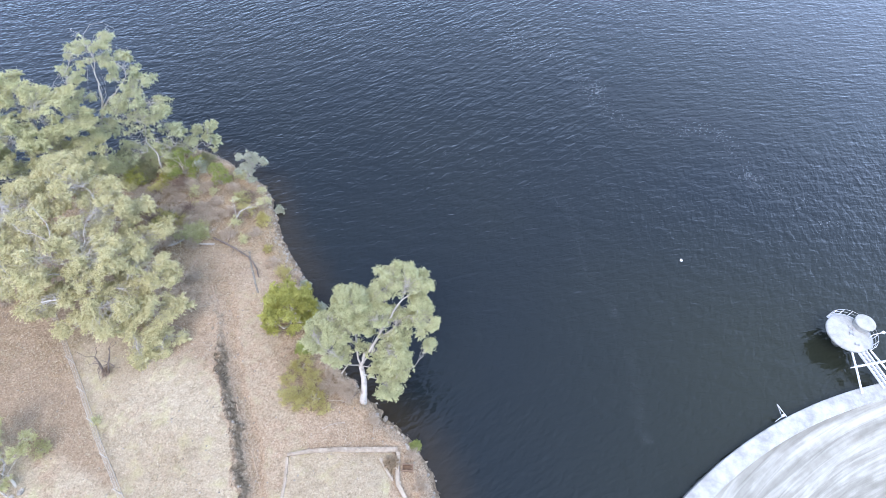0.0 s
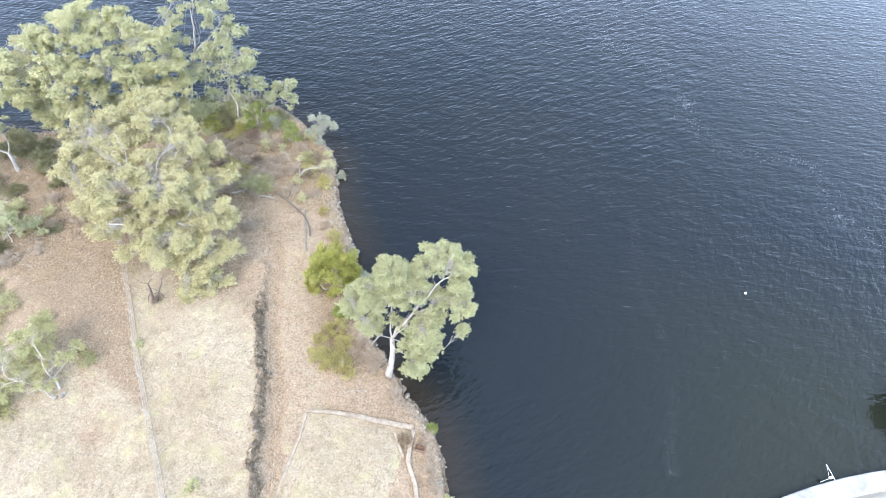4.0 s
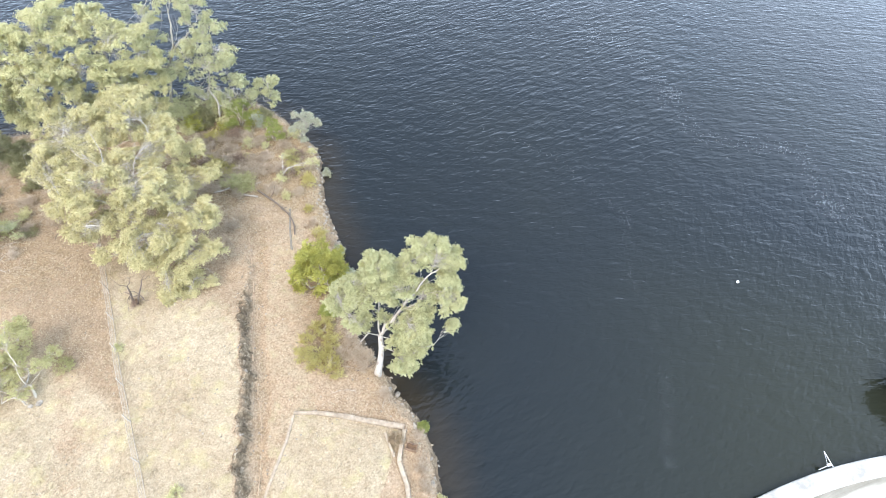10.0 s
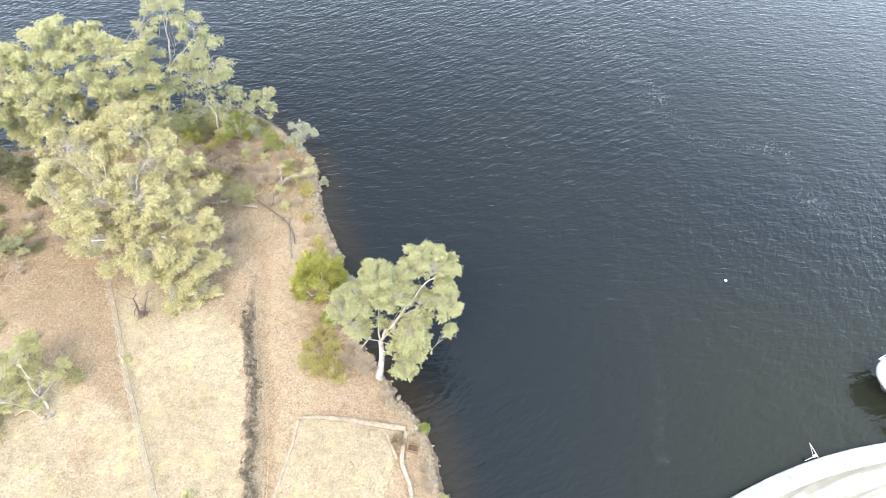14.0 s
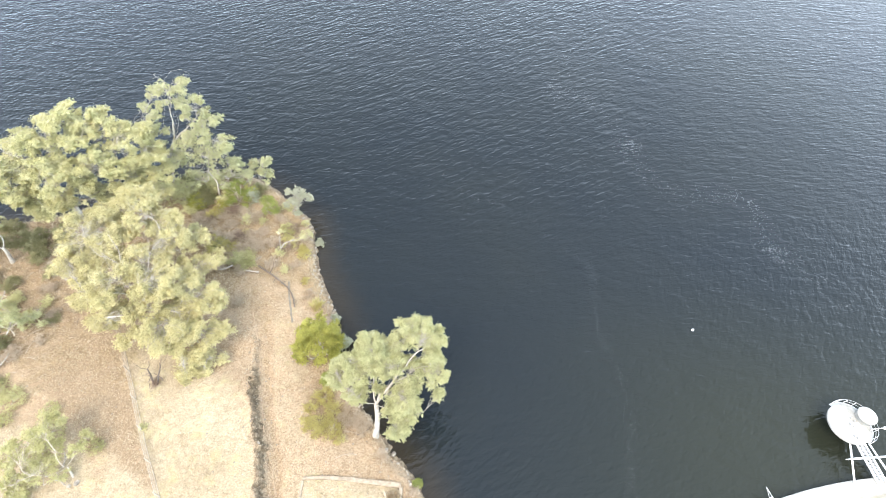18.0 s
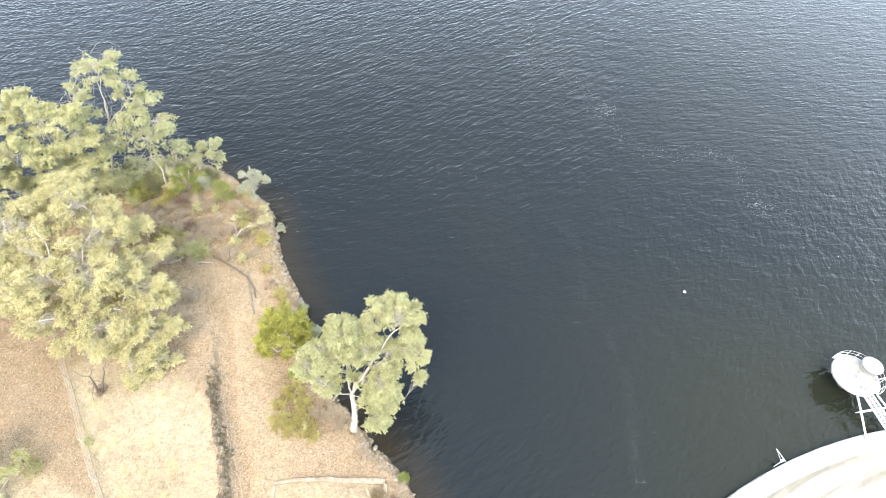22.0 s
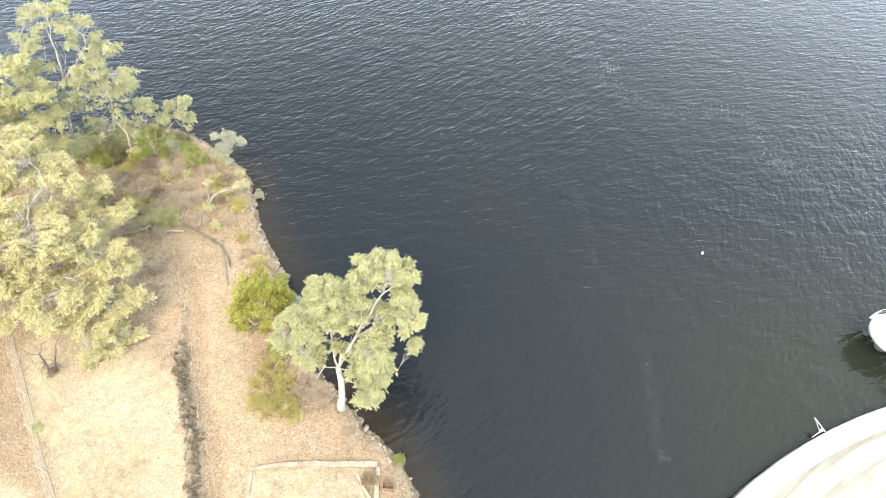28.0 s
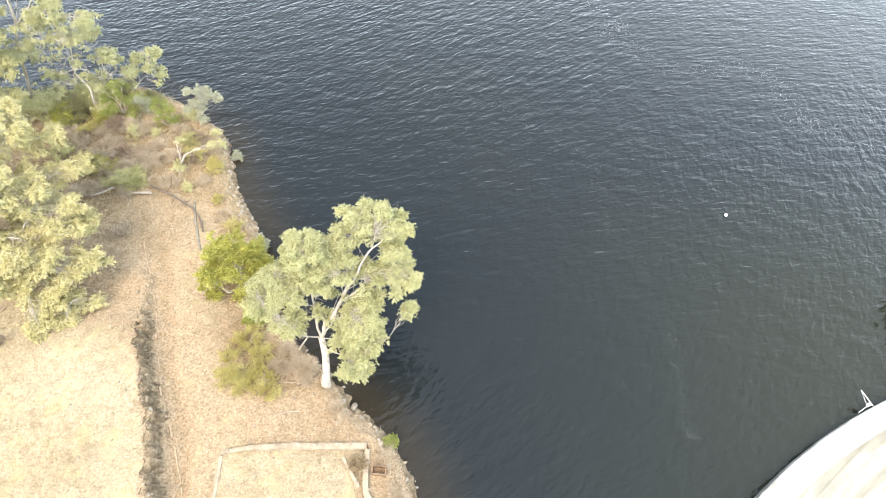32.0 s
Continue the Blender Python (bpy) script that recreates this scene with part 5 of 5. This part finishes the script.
# ---------------------------------------------------------------- old walls
def low_wall(line, label, width=0.26, high=0.2, seed=0, wall_mat=None, taper=1.0):
    """A low crumbled wall: a weathered body with uneven sides and top, and the cap stones left on it."""
    rng = np.random.default_rng(seed)
    x0, y0 = line[0]
    w = thing("low_wall", (x0, y0, ground_at(x0, y0)), label, "wall", "old foundation walls")
    wo = Vector(w.location)
    pts = along(line, 0.16)
    n = len(pts)
    v, f = [], []
    for i, (x, y) in enumerate(pts):
        (ax, ay), (bx, by) = pts[max(0, i - 1)], pts[min(n - 1, i + 1)]
        d = math.hypot(bx - ax, by - ay)
        px, py = -(by - ay) / d, (bx - ax) / d
        grow = 1 + (taper - 1) * i / (n - 1)
        h = high * (0.86 + 0.22 * noise.noise((x * 1.3, y * 1.3, seed))) + rng.normal(0, 0.008)
        z = ground_at(x, y)
        for side, up in ((-1.12, -0.15), (-1.0, 0.55), (-0.86, 0.98), (0.1, 1.04), (0.84, 0.97), (1.0, 0.5), (1.14, -0.15)):
            k = width * 0.5 * grow * (side + 0.13 * noise.noise((x * 3.1, y * 3.1, side + seed))) + rng.normal(0, 0.006)
            v.append((x + px * k - wo.x, y + py * k - wo.y, z + max(-0.12, h * up) - wo.z))
    for i in range(n - 1):
        f += [(i * 7 + j, i * 7 + j + 1, i * 7 + j + 8, i * 7 + j + 7) for j in range(6)]
    part("wall_body", mesh_of("wall_body", v, f, wall_mat or WALLS), w)
    for i in sorted(rng.choice(n, max(1, n // 14), replace=False)):
        x, y = pts[int(i)]
        bm = bmesh.new()
        s = width * rng.uniform(0.45, 0.75)
        box(bm, Vector((x + rng.normal(0, width * 0.12), y + rng.normal(0, width * 0.12), ground_at(x, y) + high + 0.01)) - wo, (s * 1.4, s, 0.09), rng.uniform(0, 3.1))
        part("cap_stone", bm_mesh("cap_stone", bm, wall_mat or WALLS, 0.025), w)
    return w


low_wall([(-8.0, 8.12), (-6.8, 8.44), (-5.1, 8.68), (-3.6, 8.87), (-1.72, 9.06)], "low pale stone foundation wall, cracked and sandy", 0.17, seed=1, taper=2.0)
low_wall([(-1.80, 8.92), (-1.74, 8.2), (-1.60, 7.2), (-1.25, 6.7), (-0.8, 6.1), (-0.3, 4.9)], "low pale stone foundation wall above the shore", 0.24, 0.22, seed=2)
low_wall([(-7.98, 8.0), (-7.78, 6.6), (-7.74, 5.2), (-7.7, 4.0), (-7.5, 2.0)], "low sunken line of pale stones", 0.16, 0.07, seed=3)
low_wall([(-2.78, 8.45), (-2.35, 7.9), (-1.85, 7.25)], "low slanting kerb of pale stones", 0.15, 0.12, seed=4)
low_wall([(-14.5, 22.2), (-14.0, 21.0), (-13.3, 19.6), (-12.7, 18.5)], "low dark stone edging beside the track", 0.12, 0.07, seed=5, wall_mat=ROCK_DARK)

# old pipe at the foot of the ledge, half buried and broken
PIPE = [(-16.05, 18.85), (-15.0, 17.15), (-14.3, 16.0), (-13.52, 14.5), (-13.0, 13.2), (-12.35, 11.95), (-11.42, 10.2), (-10.45, 8.7), (-9.9, 7.85), (-9.38, 6.9), (-8.75, 5.6), (-8.0, 3.6)]
for k, (t0, t1) in enumerate(((0.0, 0.20), (0.23, 0.40), (0.42, 0.58), (0.60, 0.70), (0.72, 0.86), (0.88, 1.0))):
    run = along(PIPE, 0.3)
    run = run[int(t0 * len(run)):int(t1 * len(run))]
    x0, y0 = run[0]
    pipe = thing("old_pipe", (x0, y0, ground_at(x0, y0)), "rust-stained old pipe half buried at the foot of the ledge", "pipe", "pipe lengths")
    po = Vector(pipe.location)
    tb = Tubes()
    line = [Vector((x, y, ground_at(x, y) + 0.012 + 0.03 * math.sin(2.1 * y + k))) - po for x, y in run]
    tb.tube(line, [0.036] * len(line), 8)
    part("barrel", tb.mesh("barrel", RUST), pipe)
    for end in (line[0], line[-1]):
        tb = Tubes()
        way = (line[1] - line[0]).normalized() * 0.09
        tb.tube([end - way, end + way], [0.05, 0.05], 8)
        part("collar", tb.mesh("collar", RUST), pipe)

crate = thing("crate", (-1.15, 8.08, ground_at(-1.15, 8.08)), "small dark wooden crate beside the wall", "crate")
for dx, dy, sx, sy, sz, cz in ((0, 0.17, 0.62, 0.05, 0.3, 0.15), (0, -0.17, 0.62, 0.05, 0.3, 0.15), (0.29, 0, 0.05, 0.3, 0.3, 0.15), (-0.29, 0, 0.05, 0.3, 0.3, 0.15), (0, 0, 0.55, 0.3, 0.04, 0.03)):
    bm = bmesh.new()
    box(bm, (dx, dy, cz), (sx, sy, sz))
    part("board", bm_mesh("board", bm, BOXWOOD, 0.008), crate)


# ---------------------------------------------------------------- dead wood
def dead_branch(name, pts, r, label, material, seed, twigs=5, category="branch"):
    rng = np.random.default_rng(seed)
    o = Vector((pts[0][0], pts[0][1], ground_at(*pts[0][:2])))
    b = thing(name, o, label, category, "fallen branches")
    line = [Vector((p[0], p[1], ground_at(p[0], p[1]) + (p[2] if len(p) > 2 else r))) - o for p in pts]
    tb = Tubes()
    tb.tube(line, [r * (1 - 0.45 * i / (len(line) - 1)) for i in range(len(line))], 8)
    part("stem", tb.mesh("stem", material), b)
    for k in range(twigs):
        i = int(rng.integers(0, len(line)))
        tb = Tubes()
        d = Vector((rng.normal(0, 1), rng.normal(0, 1), abs(rng.normal(0, 0.25)))) * r * 7
        tb.tube(curve_pts(line[i], line[i] + d, 4, 0.15, rng), [r * 0.4 * (1 - 0.25 * j) for j in range(4)], 5)
        part("twig", tb.mesh("twig", material), b)
    return b


dead_branch("fallen_log", [(-17.3, 22.95, 0.15), (-16.7, 22.68, 0.2), (-16.1, 22.4, 0.22), (-15.5, 22.15, 0.2), (-14.9, 21.86, 0.16), (-14.35, 21.6, 0.14), (-13.9, 21.2, 0.12), (-13.5, 20.7, 0.12), (-13.15, 20.0, 0.1)],
            0.075, "long dark curved fallen branch across the track", BARK_DARK, 1, 5, "log")
dead_branch("fallen_log", [(-18.9, 22.3), (-18.0, 22.35), (-17.1, 22.4)], 0.09, "short bleached log on the ground", BARK_GREY, 2, 2, "log")
dead_branch("dead_shrub", [(-20.1, 11.8, 0.0), (-20.2, 12.1, 0.6), (-20.5, 12.4, 1.0)], 0.07, "dead brown branching shrub in the field", BARK_DARK, 3, 9)
dead_branch("dead_shrub", [(-19.8, 11.8, 0.0), (-19.7, 12.2, 0.6), (-19.6, 12.7, 1.1)], 0.06, "dead brown branching shrub in the field", BARK_DARK, 4, 9)
shrub("dry_bush", (-19.9, 11.7), 0.55, 0.35, LEAF_RUSSET, "brown dry brush round a dead shrub", 91, clump=0.24, per=38, size=0.2, wide=0.07, droop=-0.3)
shrub("brush_heap", (-2.08, 8.25), 0.5, 0.4, leaf_mat("cut brown brush", (0.12, 0.085, 0.05), (0.30, 0.225, 0.14), (0.48, 0.39, 0.26), 0.15), "heap of dry brown brush in the wall corner", 92, clump=0.2, per=120, size=0.16, wide=0.3, category="brush heap")
dead_branch("dead_limb", [(-6.0, 13.4, 0.4), (-5.6, 13.9, 1.5), (-5.9, 14.1, 1.9), (-6.6, 14.1, 2.0)], 0.05, "bare white limb over the inlet", BARK_GREY, 5, 3)
for k, (x, y, a) in enumerate(((-34.2, 14.8, 0.4), (-33.2, 14.0, -0.3), (-32.6, 12.9, 0.9), (-32.0, 11.4, 1.6), (-31.5, 10.7, 0.5), (-32.2, 14.4, 0.2), (-35.2, 15.4, 0.8), (-22.1, 4.7, 2.4), (-22.9, 5.6, 1.2), (-21.5, 24.2, 0.2), (-20.3, 21.9, -0.4))):
    p = [(x + 1.1 * t * math.cos(a + 0.9 * t), y + 1.1 * t * math.sin(a + 0.9 * t), 0.15 + 0.7 * t * (1.3 - t)) for t in (0, 0.3, 0.6, 0.85, 1.1)]
    dead_branch("dead_limb", p, 0.045, "twisted bleached dead limb in the scrub", BARK, 400 + k, 6)
for k in range(40):
    zone = ((-24, -15, 21.5, 28.5), (-37, -28, 12, 21), (-37, -29, 9, 18), (-9, -3, 9.8, 12.5))[k % 4]
    x, y = rrng.uniform(zone[0], zone[1]), rrng.uniform(zone[2], zone[3])
    if float(shore_d(np.array([x]), np.array([y]))[0]) < 0.6:
        continue
    a, ln = rrng.uniform(0, 6.28), rrng.uniform(0.5, 1.6)
    p = [(x + ln * t * math.cos(a + 0.4 * t), y + ln * t * math.sin(a + 0.4 * t)) for t in (0, 0.33, 0.66, 1.0)]
    dead_branch("fallen_branch", p, float(rrng.uniform(0.015, 0.035)), "thin fallen branch on dry ground", BARK_GREY if rrng.random() < 0.6 else BARK_DARK, 100 + k, 2)


# ---------------------------------------------------------------- grass, litter, pebbles
def scatter(n, weight, seed, x0=-42, x1=1.8, y0=0.5, y1=33.5):
    rng = np.random.default_rng(seed)
    x, y = rng.uniform(x0, x1, n * 3), rng.uniform(y0, y1, n * 3)
    d = shore_d(x, y)
    w = weight(x, y, d) * (d > 0.25)
    keep = rng.random(len(x)) < w
    x, y = x[keep][:n], y[keep][:n]
    return x, y, height(x, y), rng


def blades(name, n, weight, seed, tall, wide, lie, material, label, category):
    x, y, z, rng = scatter(n, weight, seed)
    x, y, z = (np.repeat(q, 4) for q in (x, y, z))
    m = len(x)
    p = np.stack([x + rng.normal(0, 0.05, m), y + rng.normal(0, 0.05, m), z - 0.01], 1)
    ax = np.stack([rng.normal(0, lie, m), rng.normal(0, lie, m), np.full(m, 1.0)], 1)
    ax /= np.linalg.norm(ax, axis=1)[:, None]
    sd = np.cross(ax, rng.normal(0, 1, (m, 3)))
    sd /= np.linalg.norm(sd, axis=1)[:, None]
    ln = tall * rng.uniform(0.5, 1.4, m)[:, None]
    w = wide * rng.uniform(0.7, 1.3, m)[:, None]
    v = np.stack([p - sd * w * 0.5, p + ax * ln * 0.5 + sd * w * 0.5, p + ax * ln, p + ax * ln * 0.5 - sd * w * 0.3], 1).reshape(-1, 3)
    me = mesh_of(name, v, np.arange(len(v), dtype=np.int32).reshape(-1, 4), material)
    tagged(new(name, me), label, category, kind="stuff")


def w_grass(x, y, d):
    e = line_dist(x, y, LEDGE)
    track = smooth(-e, 0.9, 1.3) * (1 - smooth(-e, 2.8, 3.4)) * (y < 22)
    return np.clip(0.45 + 0.5 * wob(x, y, 0.8, 2.0), 0.05, 1) * (1 - 0.75 * track)


def w_litter(x, y, d):
    e = line_dist(x, y, LEDGE)
    return np.clip(0.25 + 0.75 * smooth(y + 0.25 * x, 10, 16) + 0.4 * smooth(-e, 3.2, 4.2), 0, 1) * np.clip(0.6 + 0.5 * wob(x, y, 1.3, 5.0), 0, 1)


blades("dry_grass", 27000, w_grass, 5, 0.15, 0.026, 1.0, STRAW, "sparse pale dry grass over the ground", "grass")
def w_brush(x, y, d):
    """Standing dry brush: thick on the point, along the shore and in the undergrowth."""
    point = smooth(y, 20.4, 23.5) * smooth(-x, 12.5, 14.5) * (1 - smooth(-x, 26.0, 28.5))
    bank = np.exp(-((x + 6.0) / 1.3) ** 2 - ((y - 12.2) / 1.1) ** 2) + np.exp(-((x + 2.4) / 2.4) ** 2 - ((y - 9.9) / 0.6) ** 2)
    rim = np.exp(-((d - 0.6) / 0.5) ** 2) * (y < 34) * 0.7
    wild = smooth(-x, 27.5, 30.5) * smooth(y + 0.45 * x, -3.5, 0.5) * 0.8
    return np.clip(np.maximum.reduce([point * 0.8, bank * 0.9, rim, wild]) * (0.62 + 0.55 * wob(x, y, 1.6, 4.0)), 0, 1)


blades("dry_brush", 15000, w_brush, 12, 0.42, 0.02, 0.85, LEAF_BROWN, "grey-brown dry brush standing on the bank", "brush")
blades("leaf_litter", 16000, w_litter, 6, 0.14, 0.035, 2.5, LEAF_BROWN, "fallen leaves and twigs under the trees", "leaf litter")
x, y, z, prng = scatter(2600, lambda x, y, d: np.clip(0.15 + 0.8 * np.exp(-((line_dist(x, y, LEDGE) + 0.6) / 0.7) ** 2) + 0.7 * np.exp(-d * 1.2), 0, 1), 8)
dirs = np.array([(1, 0, 0), (0, 1, 0), (-1, 0, 0), (0, -1, 0), (0, 0, 0.8)])
r = prng.uniform(0.025, 0.075, len(x))[:, None, None]
v = (np.stack([x, y, z - 0.005], 1)[:, None] + dirs[None] * r * prng.uniform(0.6, 1.3, (len(x), 5, 1))).reshape(-1, 3)
b = np.arange(len(x))[:, None] * 5
f = np.concatenate([b + np.array([[i, (i + 1) % 4, 4]]) for i in range(4)])
tagged(new("pebbles", mesh_of("pebbles", v, f, ROCK)), "small pale stones strewn over the bank", "pebbles", kind="stuff")


# ---------------------------------------------------------------- foam on the water
def foam(name, line, n, spread, size, seed, label):
    rng = np.random.default_rng(seed)
    pts = np.array(along(line, 0.05))
    heads = (len(pts) * rng.uniform(0, 1, 60) ** 0.9).astype(int)
    i = np.clip(heads[rng.integers(0, 60, n)] + rng.normal(0, 55, n).astype(int), 0, len(pts) - 1)
    c = pts[i] + rng.normal(0, spread, (n, 2)) + spread * 2.2 * np.stack([np.sin(i * 0.021 + seed), np.cos(i * 0.033)], 1)
    th = np.arange(6) * math.pi / 3
    r = size * rng.uniform(0.4, 1.3, n)
    v = np.stack([c[:, 0, None] + r[:, None] * np.cos(th) * rng.uniform(0.6, 1.6, (n, 1)), c[:, 1, None] + r[:, None] * np.sin(th), np.full((n, 6), 0.02)], 2).reshape(-1, 3)
    tagged(new(name, mesh_of(name, v, np.arange(n * 6, dtype=np.int32).reshape(-1, 6), FOAM)), label, "foam", kind="stuff")


foam("foam_line", [(-6.5, 38.5), (-4.0, 37.1), (-2.7, 36.3), (1.2, 34.9), (4.8, 33.8), (7.7, 30.7), (9.9, 28.3), (11.2, 23.8), (11.9, 20.1), (12.6, 15.7), (13.5, 10.7)], 620, 0.24, 0.013, 1, "thin line of white foam specks on the water")
foam("foam_band", [(4.2, 60), (7.3, 52.9), (11.6, 48.2), (13.8, 43.6), (18.4, 41.8), (23.5, 38.9), (27.0, 35.3), (30, 30)], 1500, 0.7, 0.021, 2, "drifting band of white foam specks on the water")
